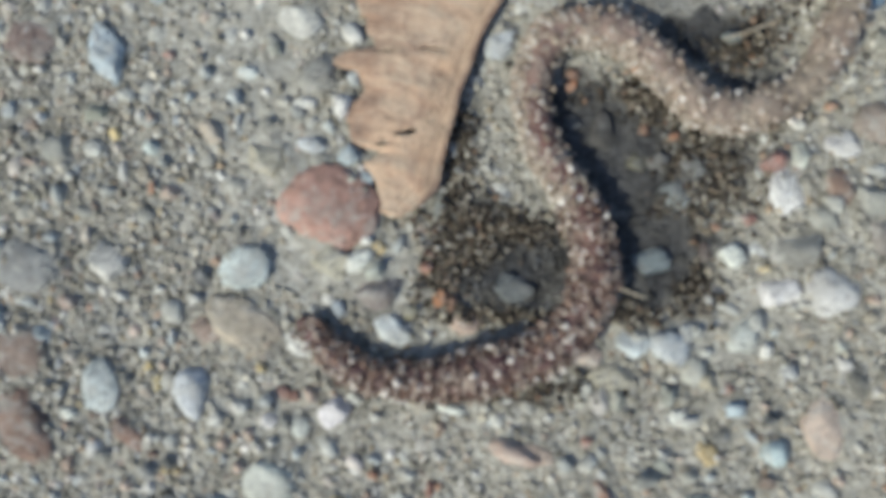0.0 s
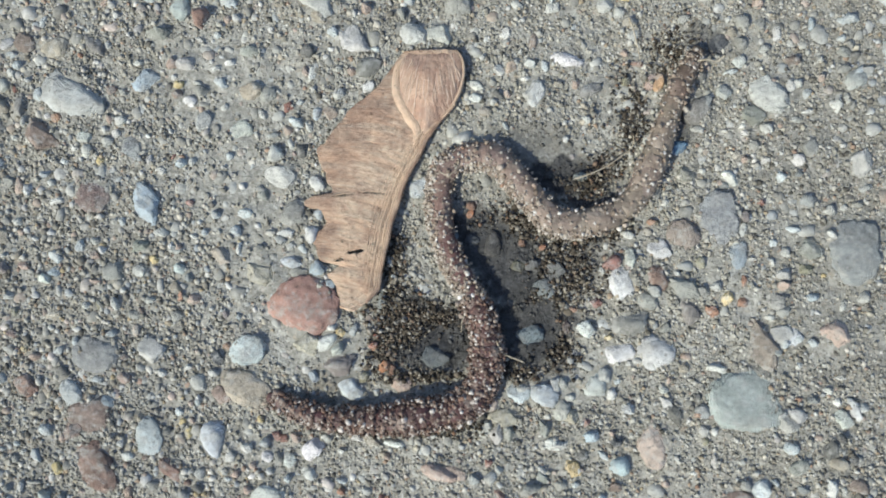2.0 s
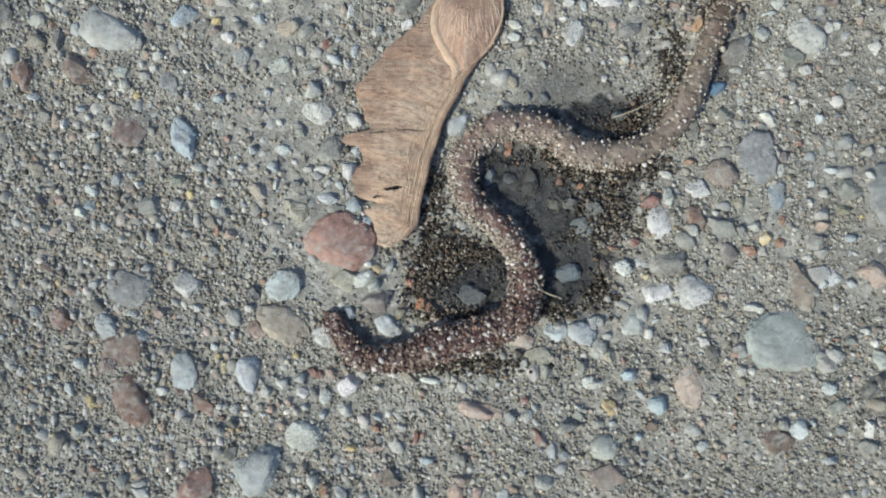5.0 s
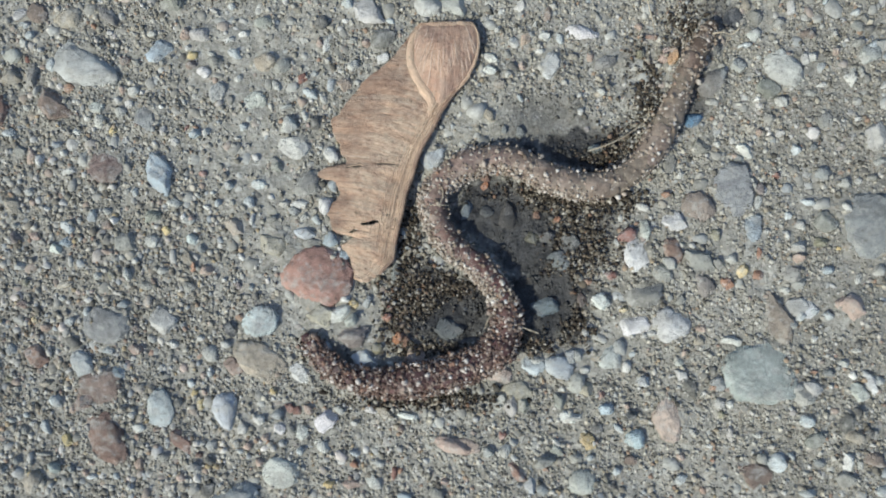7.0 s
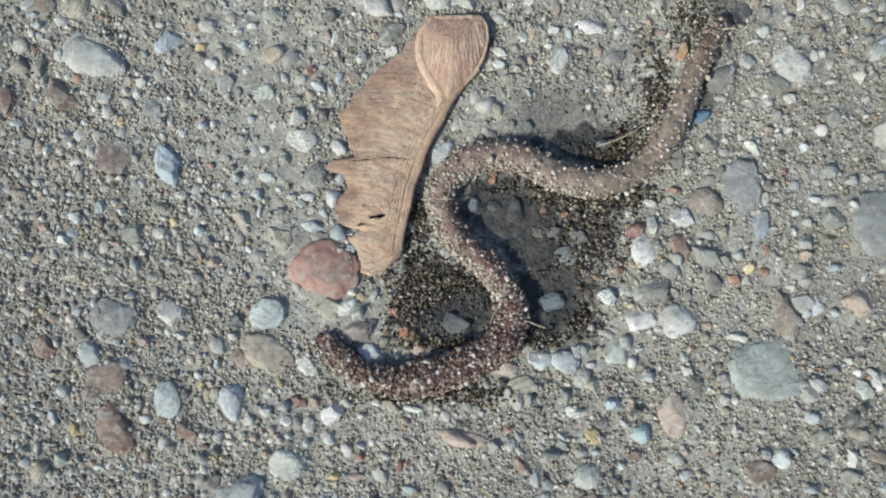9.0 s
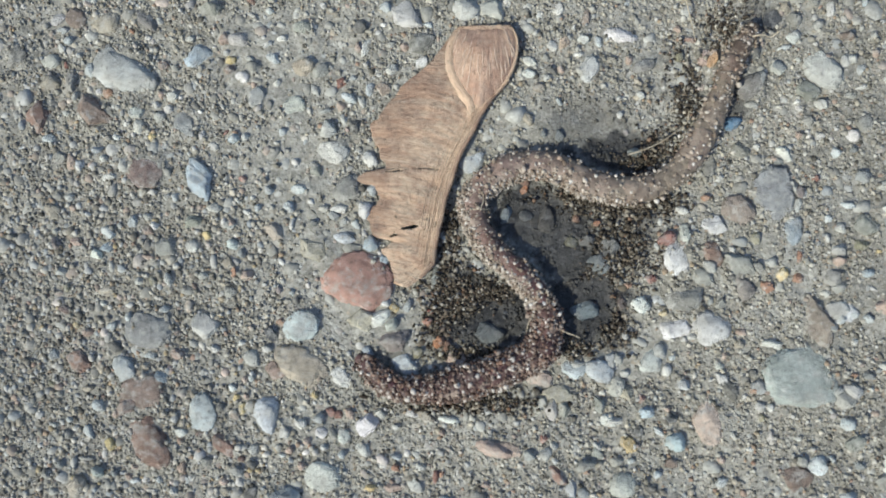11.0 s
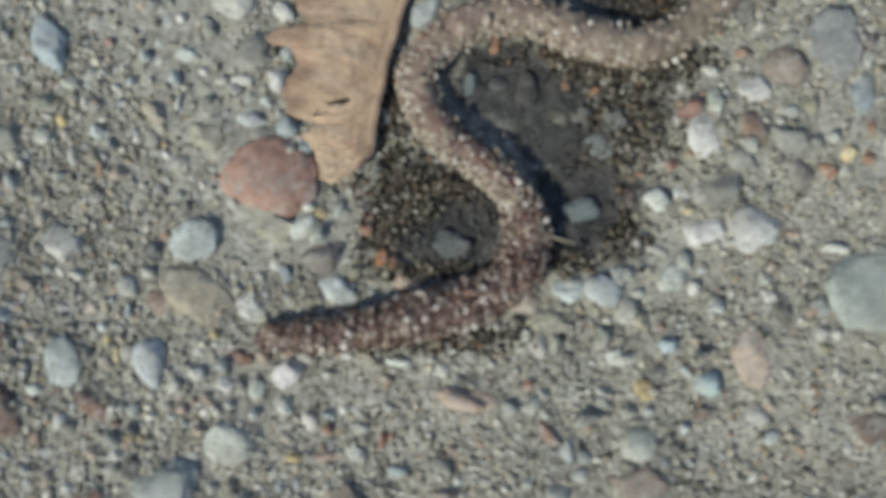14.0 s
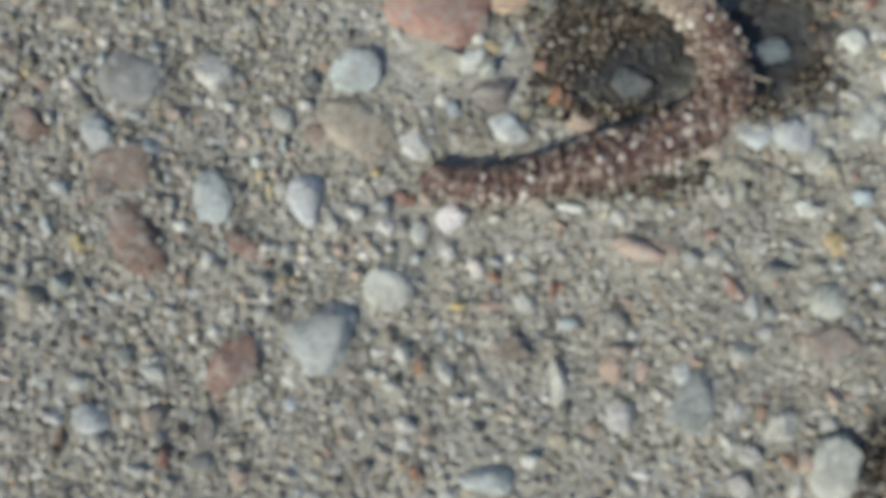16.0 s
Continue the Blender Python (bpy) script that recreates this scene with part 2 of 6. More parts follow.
GRIT = sand_material("clinging_sand", [(0.0, (0.17, 0.13, 0.10)), (0.3, (0.27, 0.22, 0.175)), (0.6, (0.38, 0.335, 0.285)), (0.8, (0.52, 0.485, 0.435)), (0.85, (0.31, 0.19, 0.125)), (0.92, (0.60, 0.575, 0.535)), (1.0, (0.72, 0.70, 0.665))], 0.42)
GRIT_DARK = sand_material("clinging_soil", [(0.0, (0.06, 0.036, 0.03)), (0.25, (0.12, 0.078, 0.064)), (0.45, (0.21, 0.158, 0.132)), (0.63, (0.35, 0.30, 0.262)), (0.72, (0.22, 0.125, 0.088)), (0.82, (0.46, 0.42, 0.385)), (1.0, (0.68, 0.65, 0.615))], 0.4)
STONE = stone_material("pebble_stone")
STONE_JOINED = stone_material("small_pebble_stone", True)
SKIN = skin_material()
WING = samara_material("samara_wing", (0.61, 0.45, 0.325), (0.525, 0.365, 0.255), (0.34, 0.22, 0.16), (0.49, 0.415, 0.325), weathered=0.45)
SEED = samara_material("samara_seed", (0.58, 0.405, 0.30), (0.47, 0.30, 0.215), (0.28, 0.18, 0.15), (0.43, 0.325, 0.255), 0.5, 0.6)
RIDGE = samara_material("samara_ridge", (0.72, 0.56, 0.42), (0.66, 0.49, 0.35), (0.55, 0.39, 0.275), (0.62, 0.49, 0.37))
THREAD = plain_material("pale_thread", (0.52, 0.39, 0.30), (0.72, 0.60, 0.49), 700)
STRAW = plain_material("dry_straw", (0.30, 0.25, 0.18), (0.52, 0.47, 0.37), 900)

# stone colours
STONES = {
    "w": (0.710, 0.720, 0.680), "W": (0.790, 0.795, 0.765), "lt": (0.585, 0.600, 0.560), "lb": (0.575, 0.625, 0.625), "bl": (0.473, 0.556, 0.593), "B": (0.133, 0.246, 0.369), "gb": (0.353, 0.379, 0.374),
    "gr": (0.361, 0.366, 0.335), "gd": (0.205, 0.205, 0.190), "dk": (0.113, 0.123, 0.139), "G": (0.45, 0.51, 0.485), "pe": (0.60, 0.50, 0.41), "tn": (0.472, 0.434, 0.354), "br": (0.277, 0.221, 0.190), "rb": (0.308, 0.210, 0.174),
    "pk": (0.560, 0.445, 0.370), "pg": (0.349, 0.293, 0.252), "rd": (0.361, 0.205, 0.168), "R": (0.50, 0.32, 0.262), "or": (0.44, 0.275, 0.195), "yw": (0.74, 0.61, 0.34), "ol": (0.328, 0.318, 0.226), "pu": (0.308, 0.277, 0.267),
}


# ---- shapes ----
def mesh_from(name, verts, faces, material, smooth=True, attributes=()):
    me = bpy.data.meshes.new(name)
    if isinstance(faces, list):
        me.from_pydata(np.asarray(verts, float).tolist(), [], faces)
    else:
        me.vertices.add(len(verts))
        me.vertices.foreach_set("co", np.asarray(verts, np.float32).ravel())
        me.loops.add(faces.size)
        me.loops.foreach_set("vertex_index", faces.ravel().astype(np.int32))
        me.polygons.add(len(faces))
        me.polygons.foreach_set("loop_start", np.arange(0, faces.size, faces.shape[1], dtype=np.int32))
        me.update(calc_edges=True)
    me.materials.append(material)
    if smooth:
        me.polygons.foreach_set("use_smooth", np.ones(len(me.polygons), bool))
    for key, kind, values in attributes:
        layer = me.attributes.new(key, kind, "POINT")
        layer.data.foreach_set("value" if kind == "FLOAT" else "vector", np.asarray(values, np.float32).ravel())
    me.update()
    return me


def part(name, mesh, parent, label="", kind=""):
    ob = new(name, mesh)
    ob.parent = parent
    return tagged(ob, label, kind=kind)


def ball(level):
    bm = bmesh.new()
    bmesh.ops.create_icosphere(bm, subdivisions=level, radius=1)
    v = np.array([p.co[:] for p in bm.verts])
    f = np.array([[p.index for p in q.verts] for q in bm.faces])
    bm.free()
    return v, f


BALLS = {level: ball(level) for level in (1, 2, 3, 4)}
BALLS[0] = (np.array([(1, 0, 0), (0, 1, 0), (-1, 0, 0), (0, -1, 0), (0, 0, 1), (0, 0, -1)], float), np.array([(0, 1, 4), (1, 2, 4), (2, 3, 4), (3, 0, 4), (1, 0, 5), (2, 1, 5), (3, 2, 5), (0, 3, 5)]))
TABLE = np.random.default_rng(5).random((128, 128))


def lattice(x, y, size, shift=0):
    """Smooth value noise in -1..1 over cells of the given size."""
    x, y = np.asarray(x) / size + 17.3 * shift, np.asarray(y) / size + 9.1 * shift
    i, j = np.floor(x).astype(int), np.floor(y).astype(int)
    u, v = x - i, y - j
    u, v = u * u * (3 - 2 * u), v * v * (3 - 2 * v)
    a, b, c, d = (TABLE[(i + p) % 128, (j + q) % 128] for p, q in ((0, 0), (1, 0), (0, 1), (1, 1)))
    return 2 * ((a * (1 - u) + b * u) * (1 - v) + (c * (1 - u) + d * u) * v) - 1


# ---- plan of the pebbles ----
BEDDED, FOOTPRINTS = [], []


def pebble(x, y, long, short, angle, tone):
    """A pebble bedded in the cement: middle in mm, length and width in mm, its turn, its colour."""
    BEDDED.append((x, y, long, short, angle, tone))
    FOOTPRINTS.append((x, y, (long + short) / 4))


pebble(-60.4, 33.8, 2.2, 1.4, 30, "w"); pebble(-57.5, 33.8, 2.8, 2.7, 0, "br")
pebble(-53.2, 33.1, 3.6, 3.0, -10, "tn"); pebble(-47.3, 33.3, 3.9, 1.7, -35, "gr")
pebble(-38.0, 34.8, 3.5, 2.4, 0, "gr"); pebble(-33.9, 30.4, 3.1, 2.0, 0, "lt")
pebble(-24.6, 32.1, 2.8, 1.7, 0, "gr"); pebble(-39.6, 28.1, 3.9, 2.7, 45, "bl")
pebble(-35.0, 27.5, 1.6, 1.6, 0, "yw"); pebble(-33.3, 25.0, 1.9, 1.6, 0, "w")
pebble(-50.7, 25.8, 9.6, 5.2, -33, "lt"); pebble(-54.5, 19.8, 5.4, 3.3, -30, "br")
pebble(-52.5, 22.6, 1.6, 1.3, 0, "or"); pebble(-48.7, 19.9, 2.2, 2.0, 20, "lt")
pebble(-43.3, 22.1, 1.6, 1.4, 0, "w"); pebble(-43.8, 20.2, 1.3, 1.3, 0, "w")
pebble(-41.4, 18.4, 4.9, 3.3, -75, "gb"); pebble(-46.0, 16.5, 1.3, 1.3, 45, "yw")
pebble(-38.9, 16.5, 1.4, 0.9, 90, "w"); pebble(-46.9, 11.4, 4.7, 4.6, 0, "br")
pebble(-39.1, 10.0, 6.5, 3.5, -57, "bl"); pebble(-24.5, 26.3, 3.1, 2.2, 10, "tn")
pebble(-22.1, 25.8, 2.4, 1.7, 40, "gr"); pebble(-26.4, 20.7, 3.6, 2.7, 25, "lt")
pebble(-19.2, 24.0, 1.6, 1.3, 90, "rd"); pebble(-20.1, 14.1, 4.4, 3.1, -10, "w")
pebble(-22.6, 11.4, 1.6, 1.6, 0, "gr"); pebble(-18.2, 9.0, 3.8, 3.6, 0, "gr")
pebble(-15.1, 13.0, 2.4, 1.7, -40, "w"); pebble(-59.1, 13.4, 2.4, 2.0, 0, "gr")
pebble(-56.3, 12.4, 1.4, 1.7, 0, "w"); pebble(-52.0, 10.7, 2.0, 1.1, 20, "w")
pebble(-33.0, 10.3, 1.1, 0.9, 0, "rd"); pebble(-13.2, 23.2, 2.0, 2.0, 0, "pk")
pebble(-7.6, 29.8, 3.9, 2.8, 0, "gd"); pebble(-10.0, 33.9, 4.7, 3.5, -10, "lt")
pebble(-1.4, 34.4, 3.8, 3.1, 0, "lt"); pebble(2.3, 34.4, 3.5, 3.0, 0, "lt")
pebble(-7.6, 26.9, 2.0, 1.7, 50, "w"); pebble(-12.0, 25.8, 1.7, 1.6, 90, "lt")
pebble(-15.9, 28.8, 2.4, 1.1, 90, "w"); pebble(-39.6, 4.3, 2.7, 2.2, 10, "gr")
pebble(-39.9, 0.7, 1.9, 1.7, 10, "w"); pebble(-28.2, 2.6, 3.5, 2.7, -50, "tn")
pebble(-43.5, 0.4, 3.0, 2.8, 0, "gr"); pebble(-53.6, -0.4, 1.7, 1.4, 0, "w")
pebble(-56.6, 1.4, 1.7, 1.1, -20, "pk"); pebble(-58.4, -2.8, 1.6, 1.4, 0, "lt")
pebble(-22.4, 0.2, 4.6, 3.1, 0, "tn"); pebble(-19.3, 6.0, 2.4, 1.1, 10, "w")
pebble(-18.5, 1.8, 3.1, 1.6, 0, "lb"); pebble(-45.6, -10.9, 6.3, 4.6, -10, "gb")
pebble(-38.4, -10.1, 3.9, 3.9, 0, "w"); pebble(-24.6, -10.6, 4.7, 3.9, 40, "lb")
pebble(-28.7, -11.5, 1.9, 1.9, 0, "dk"); pebble(-27.2, -9.9, 1.4, 1.1, 0, "or")
pebble(-16.6, -4.2, 9.0, 7.2, -20, "R"); pebble(-34.1, -3.0, 1.4, 0.8, 90, "or")
pebble(-33.8, -1.5, 1.1, 0.9, 0, "w"); pebble(-57.8, -8.0, 1.6, 1.4, 0, "br")
pebble(-55.5, -15.4, 3.5, 3.1, 0, "rb"); pebble(-40.3, -7.7, 1.6, 1.1, 90, "tn")
pebble(-49.2, -16.3, 3.8, 2.8, -50, "lb"); pebble(-46.5, -19.8, 6.0, 4.9, 20, "br")
pebble(-45.4, -26.4, 7.9, 4.4, -58, "rb"); pebble(-48.6, -21.5, 3.1, 2.0, 60, "rb")
pebble(-38.2, -22.3, 4.9, 3.5, -70, "lb"); pebble(-29.1, -22.9, 5.0, 3.3, 85, "lb")
pebble(-34.8, -27.1, 3.9, 2.2, -35, "rb"); pebble(-50.8, -26.8, 1.7, 1.7, 0, "yw")
pebble(-41.1, -25.2, 1.7, 1.3, 0, "w"); pebble(-26.7, -25.0, 1.9, 1.6, 90, "lt")
pebble(-21.6, -25.0, 1.7, 1.7, 0, "w"); pebble(-18.5, -25.5, 2.0, 1.6, 90, "lt")
pebble(-20.3, -22.3, 1.4, 1.3, 0, "rd"); pebble(-33.2, -30.4, 2.0, 1.7, 0, "gr")
pebble(-21.3, -31.1, 4.3, 3.8, 0, "w"); pebble(-52.0, -44.8, 2.1, 1.3, 90, "rb")
pebble(-55.3, -32.1, 2.7, 2.2, 60, "tn"); pebble(-24.5, -15.9, 7.1, 4.7, -20, "tn")
pebble(-18.8, -17.5, 3.0, 2.7, 0, "w"); pebble(-28.0, -16.5, 3.1, 2.4, 0, "pk")
pebble(-32.6, -21.7, 1.7, 1.1, 90, "yw"); pebble(-44.1, -17.5, 1.9, 1.7, 0, "bl")
pebble(-41.8, -14.4, 2.0, 1.6, 0, "pk"); pebble(-15.2, -24.0, 3.3, 3.1, 90, "W")
pebble(-10.0, -15.9, 3.6, 2.8, 0, "lb"); pebble(-12.0, -12.4, 4.7, 3.5, 0, "pu")
pebble(-15.1, -14.1, 1.6, 1.6, 0, "bl"); pebble(-8.2, -14.1, 1.6, 1.6, 0, "ol")
pebble(2.1, -27.3, 4.9, 1.9, -15, "pk"); pebble(-3.7, -23.4, 3.1, 1.1, -10, "w")
pebble(-4.2, -13.2, 1.7, 1.1, 90, "or"); pebble(-3.0, -15.1, 2.7, 2.4, 0, "pk")
pebble(17.0, -16.5, 3.8, 3.0, -35, "lb"); pebble(19.5, -15.2, 2.0, 1.7, 90, "lt")
pebble(18.8, -23.6, 2.8, 1.6, 10, "w"); pebble(20.7, -26.6, 2.7, 2.4, -30, "yw")
pebble(16.5, -27.8, 2.0, 1.6, -60, "gr"); pebble(-11.8, -32.6, 2.7, 1.3, 0, "pk")
pebble(-14.9, -32.6, 1.7, 1.3, 0, "yw"); pebble(-8.6, -32.4, 2.5, 1.6, -45, "lt")
pebble(1.2, -32.2, 1.3, 1.1, 0, "pk"); pebble(12.9, -32.6, 2.8, 2.0, 90, "lb")
pebble(9.1, -25.9, 1.1, 1.1, 0, "rd"); pebble(11.0, -30.8, 3.1, 1.7, -55, "rb")
pebble(19.9, -32.3, 3.6, 3.1, 0, "lt"); pebble(16.9, -21.6, 2.4, 2.0, 90, "gr")
pebble(10.3, -22.0, 2.8, 1.9, 90, "lt"); pebble(11.5, -20.1, 4.7, 2.8, 0, "tn")
pebble(8.8, -17.8, 3.5, 2.4, 0, "pk"); pebble(-11.4, -30.0, 1.3, 1.1, 0, "or")
pebble(44.6, -17.0, 9.8, 8.2, -12, "G"); pebble(40.8, -13.0, 2.8, 1.4, -10, "w")
pebble(31.8, -23.4, 6.1, 3.9, -80, "pe"); pebble(33.7, -17.8, 2.0, 1.4, -20, "w")
pebble(34.8, -19.3, 3.1, 1.7, -60, "gd"); pebble(33.3, -16.0, 1.3, 1.1, 0, "w")
pebble(23.1, -22.5, 2.8, 2.0, 15, "bl"); pebble(27.3, -26.4, 2.7, 2.5, 0, "bl")
pebble(26.7, -23.2, 1.6, 1.3, 0, "dk"); pebble(24.0, -15.4, 3.1, 3.1, 0, "lt")
pebble(26.2, -16.6, 1.6, 1.3, 90, "w"); pebble(28.6, -18.5, 2.2, 2.2, 0, "lb")
pebble(20.8, -19.7, 2.7, 2.5, 0, "tn"); pebble(38.8, -21.6, 1.4, 1.4, 0, "w")
pebble(40.1, -25.8, 2.2, 0.9, -75, "lt"); pebble(51.5, -19.3, 2.8, 2.0, -50, "lt")
pebble(50.3, -20.7, 2.8, 2.4, 0, "lt"); pebble(58.1, -20.0, 2.8, 2.5, 0, "lt")
pebble(59.7, -18.9, 3.5, 1.6, -60, "w"); pebble(55.9, -16.2, 1.6, 1.4, 0, "lt")
pebble(38.1, -19.3, 1.1, 1.1, 0, "or"); pebble(39.9, -19.3, 1.3, 1.1, 90, "rb")
pebble(43.4, -31.1, 4.4, 3.9, 0, "br"); pebble(56.2, -29.6, 2.7, 2.0, 90, "w")
pebble(57.7, -30.0, 1.4, 0.9, 80, "w"); pebble(57.1, -26.1, 2.7, 1.6, -10, "tn")
pebble(56.0, -24.2, 3.1, 2.8, 60, "gd"); pebble(51.7, -26.5, 2.8, 1.9, 20, "gr")
pebble(26.5, -29.3, 2.4, 1.6, 0, "br"); pebble(57.9, -14.4, 1.4, 0.8, 0, "w")
pebble(50.6, -23.9, 2.0, 1.6, 0, "lb"); pebble(28.0, -1.4, 4.6, 3.6, -65, "W")
pebble(27.3, -10.8, 4.1, 2.8, 12, "W"); pebble(32.5, -10.8, 5.0, 4.4, 0, "w")
pebble(28.8, -6.9, 4.9, 3.5, 10, "gr"); pebble(22.9, -7.7, 2.7, 2.4, 0, "W")
pebble(33.2, 3.4, 3.3, 2.8, -10, "W"); pebble(36.6, 5.4, 4.4, 3.9, -40, "pg")
pebble(41.4, 7.8, 7.1, 5.2, 90, "gb"); pebble(44.0, 2.6, 3.9, 2.4, 80, "bl")
pebble(26.6, 1.4, 2.7, 2.0, 30, "rd"); pebble(32.9, -0.6, 3.5, 2.4, -60, "rb")
pebble(29.0, 2.1, 2.8, 1.9, 90, "lt"); pebble(28.8, 5.6, 1.9, 1.1, -10, "w")
pebble(37.1, -5.1, 3.3, 2.2, -70, "pu"); pebble(40.2, -5.1, 2.0, 1.6, 0, "or")
pebble(36.4, -2.1, 4.9, 2.7, -15, "gr"); pebble(31.5, -3.5, 3.1, 2.7, 0, "gr")
pebble(42.5, -3.3, 2.0, 1.6, 90, "yw"); pebble(44.6, -3.9, 1.4, 1.3, 0, "or")
pebble(44.8, -0.9, 1.6, 0.9, 90, "or"); pebble(46.8, -10.0, 6.6, 3.6, -58, "pg")
pebble(57.7, -8.4, 4.3, 3.6, -40, "pe"); pebble(54.3, 3.4, 3.0, 2.8, 0, "gr")
pebble(59.9, 3.0, 8.7, 7.2, 80, "gb"); pebble(53.4, 0.6, 2.0, 2.0, 0, "ol")
pebble(50.4, -0.1, 2.0, 1.7, 0, "lt"); pebble(49.9, -8.4, 3.1, 2.4, 0, "lt")
pebble(47.8, 10.2, 1.4, 1.3, 0, "rd"); pebble(44.9, 6.2, 2.0, 1.1, 70, "lt")
pebble(61.5, -3.3, 1.6, 1.6, 0, "lt"); pebble(24.2, -3.9, 1.6, 1.3, 0, "rd")
pebble(49.3, -3.7, 2.4, 2.4, 0, "gr"); pebble(20.5, 30.6, 4.6, 2.0, -8, "W")
pebble(49.2, 25.4, 5.5, 4.3, -30, "lt"); pebble(46.5, 22.7, 3.6, 3.0, 0, "gr")
pebble(42.6, 26.0, 2.4, 2.2, 0, "lt"); pebble(45.2, 30.3, 2.0, 1.6, 20, "w")
pebble(36.2, 18.0, 2.5, 1.9, 0, "B"); pebble(43.5, 13.4, 2.7, 1.7, -55, "w")
pebble(53.1, 16.2, 1.9, 1.7, 0, "w"); pebble(58.6, 24.0, 2.2, 1.9, -40, "lt")
pebble(46.8, 18.3, 2.0, 1.4, -30, "gr"); pebble(56.8, 30.7, 1.3, 1.3, 0, "lt")
pebble(50.5, 34.2, 2.4, 1.3, 90, "w"); pebble(52.3, 26.8, 1.7, 1.4, 90, "lt")
pebble(61.5, 27.6, 3.1, 2.4, 30, "lt"); pebble(61.8, 15.8, 3.9, 3.1, 80, "lt")
pebble(48.7, 16.2, 1.6, 1.4, 0, "lt"); pebble(39.0, 23.2, 4.1, 3.1, 30, "gr")
pebble(42.4, 33.0, 3.5, 2.8, 90, "dk"); pebble(32.7, 11.8, 4.7, 2.7, 90, "gr")
pebble(37.2, 14.1, 2.4, 2.2, 0, "gr"); pebble(23.8, 26.3, 3.1, 1.7, 20, "gr")
pebble(45.7, 20.1, 1.1, 0.9, 0, "w"); pebble(32.7, 27.7, 2.8, 1.9, 70, "pk")
pebble(52.9, 21.9, 1.6, 0.9, 0, "lt"); pebble(60.1, 31.8, 2.4, 1.6, -20, "gr")
pebble(7.7, 26.9, 2.7, 1.4, -15, "w"); pebble(7.6, 25.1, 1.9, 1.4, 0, "w")
pebble(10.8, 29.3, 1.9, 1.9, 0, "w"); pebble(12.6, 29.7, 2.0, 1.4, 80, "pk")
pebble(16.2, 26.0, 3.9, 2.8, 80, "lt"); pebble(-0.3, 12.6, 3.6, 2.8, 20, "lb")
pebble(11.8, 34.7, 1.9, 1.6, 90, "w"); pebble(15.4, 30.1, 1.7, 1.4, 0, "w")
pebble(8.9, 23.2, 1.6, 1.4, 0, "tn"); pebble(10.0, 4.6, 4.1, 2.4, 75, "gd")
pebble(6.9, 5.0, 1.9, 1.6, 0, "gb"); pebble(15.5, 1.4, 2.2, 1.9, 0, "gr")
pebble(17.9, -0.6, 3.9, 3.1, 70, "gr"); pebble(-13.4, -9.3, 3.5, 2.0, 20, "w")
pebble(-16.0, -9.7, 3.9, 3.1, 30, "tn"); pebble(-12.0, -10.4, 2.0, 1.6, 40, "lt")
pebble(-5.8, -3.4, 2.4, 1.1, 80, "lt"); pebble(-2.7, 14.1, 1.9, 1.4, 0, "lt")
pebble(-27.4, -35.8, 6.5, 5.7, 20, "G"); pebble(-35.8, -37.9, 5.6, 4.2, 80, "rb")
pebble(-18.3, -38.4, 2.1, 1.3, 80, "or"); pebble(-16.0, -39.0, 2.6, 1.6, -55, "lt")
pebble(7.3, -41.8, 5.6, 4.3, 60, "gb"); pebble(10.7, -42.6, 2.5, 2.1, 40, "lt")
pebble(15.2, -43.9, 3.5, 3.0, 50, "W"); pebble(12.3, -46.5, 2.7, 2.1, 0, "lt")
pebble(10.3, -45.3, 2.7, 1.3, -50, "w"); pebble(11.4, -49.4, 2.7, 2.5, 0, "lt")
pebble(-12.0, -48.7, 4.9, 2.5, -12, "lb"); pebble(0.2, -42.9, 3.2, 2.7, 90, "lt")
pebble(-5.4, -40.0, 4.3, 1.6, 90, "lt"); pebble(-0.3, -38.4, 3.7, 2.7, 80, "pk")
pebble(2.6, -38.6, 2.3, 1.4, 80, "pk"); pebble(-9.6, -36.8, 3.2, 2.7, 0, "pg")
pebble(19.8, -36.2, 6.0, 3.7, 10, "pg"); pebble(13.9, -35.1, 1.9, 1.6, -20, "lt")
pebble(-49.3, -43.3, 3.5, 2.7, -20, "lb"); pebble(-52.5, -43.1, 2.1, 1.4, 0, "w")
pebble(-50.5, -40.0, 1.9, 1.5, 0, "w"); pebble(-50.0, -35.8, 1.6, 0.9, -40, "or")
pebble(-35.4, -48.7, 2.1, 1.9, 60, "pk"); pebble(-30.4, -41.9, 1.4, 1.3, 0, "bl")
pebble(-18.7, -48.2, 1.5, 1.5, 0, "or"); pebble(-19.7, -43.7, 2.1, 1.6, 0, "w")
pebble(-5.4, -45.2, 1.9, 1.6, 0, "tn"); pebble(-2.2, -44.1, 1.3, 1.3, 0, "or")
pebble(20.0, -47.9, 6.0, 4.3, 90, "lt"); pebble(16.2, -47.0, 1.8, 1.5, 0, "or")
pebble(17.5, -47.2, 1.9, 1.4, 80, "pk"); pebble(-38.4, -44.3, 4.8, 2.1, 90, "gr")
pebble(-21.1, -40.0, 1.6, 1.6, 0, "lt"); pebble(-43.5, -39.0, 2.7, 1.6, -10, "lt")
pebble(6.0, -38.9, 2.1, 1.6, 80, "lb"); pebble(3.7, -27.2, 4.5, 1.9, -12, "pk")
pebble(-11.6, -7.9, 1.4, 1.4, 0, "yw"); pebble(-6.9, -10.1, 1.1, 0.8, 0, "or")
pebble(-5.3, -12.8, 1.6, 1.1, 80, "or"); pebble(-6.5, -8.5, 0.8, 0.7, 0, "rd")
pebble(13.0, -16.2, 3.6, 3.1, 0, "lb"); pebble(18.5, -15.1, 2.2, 1.7, 90, "lt")
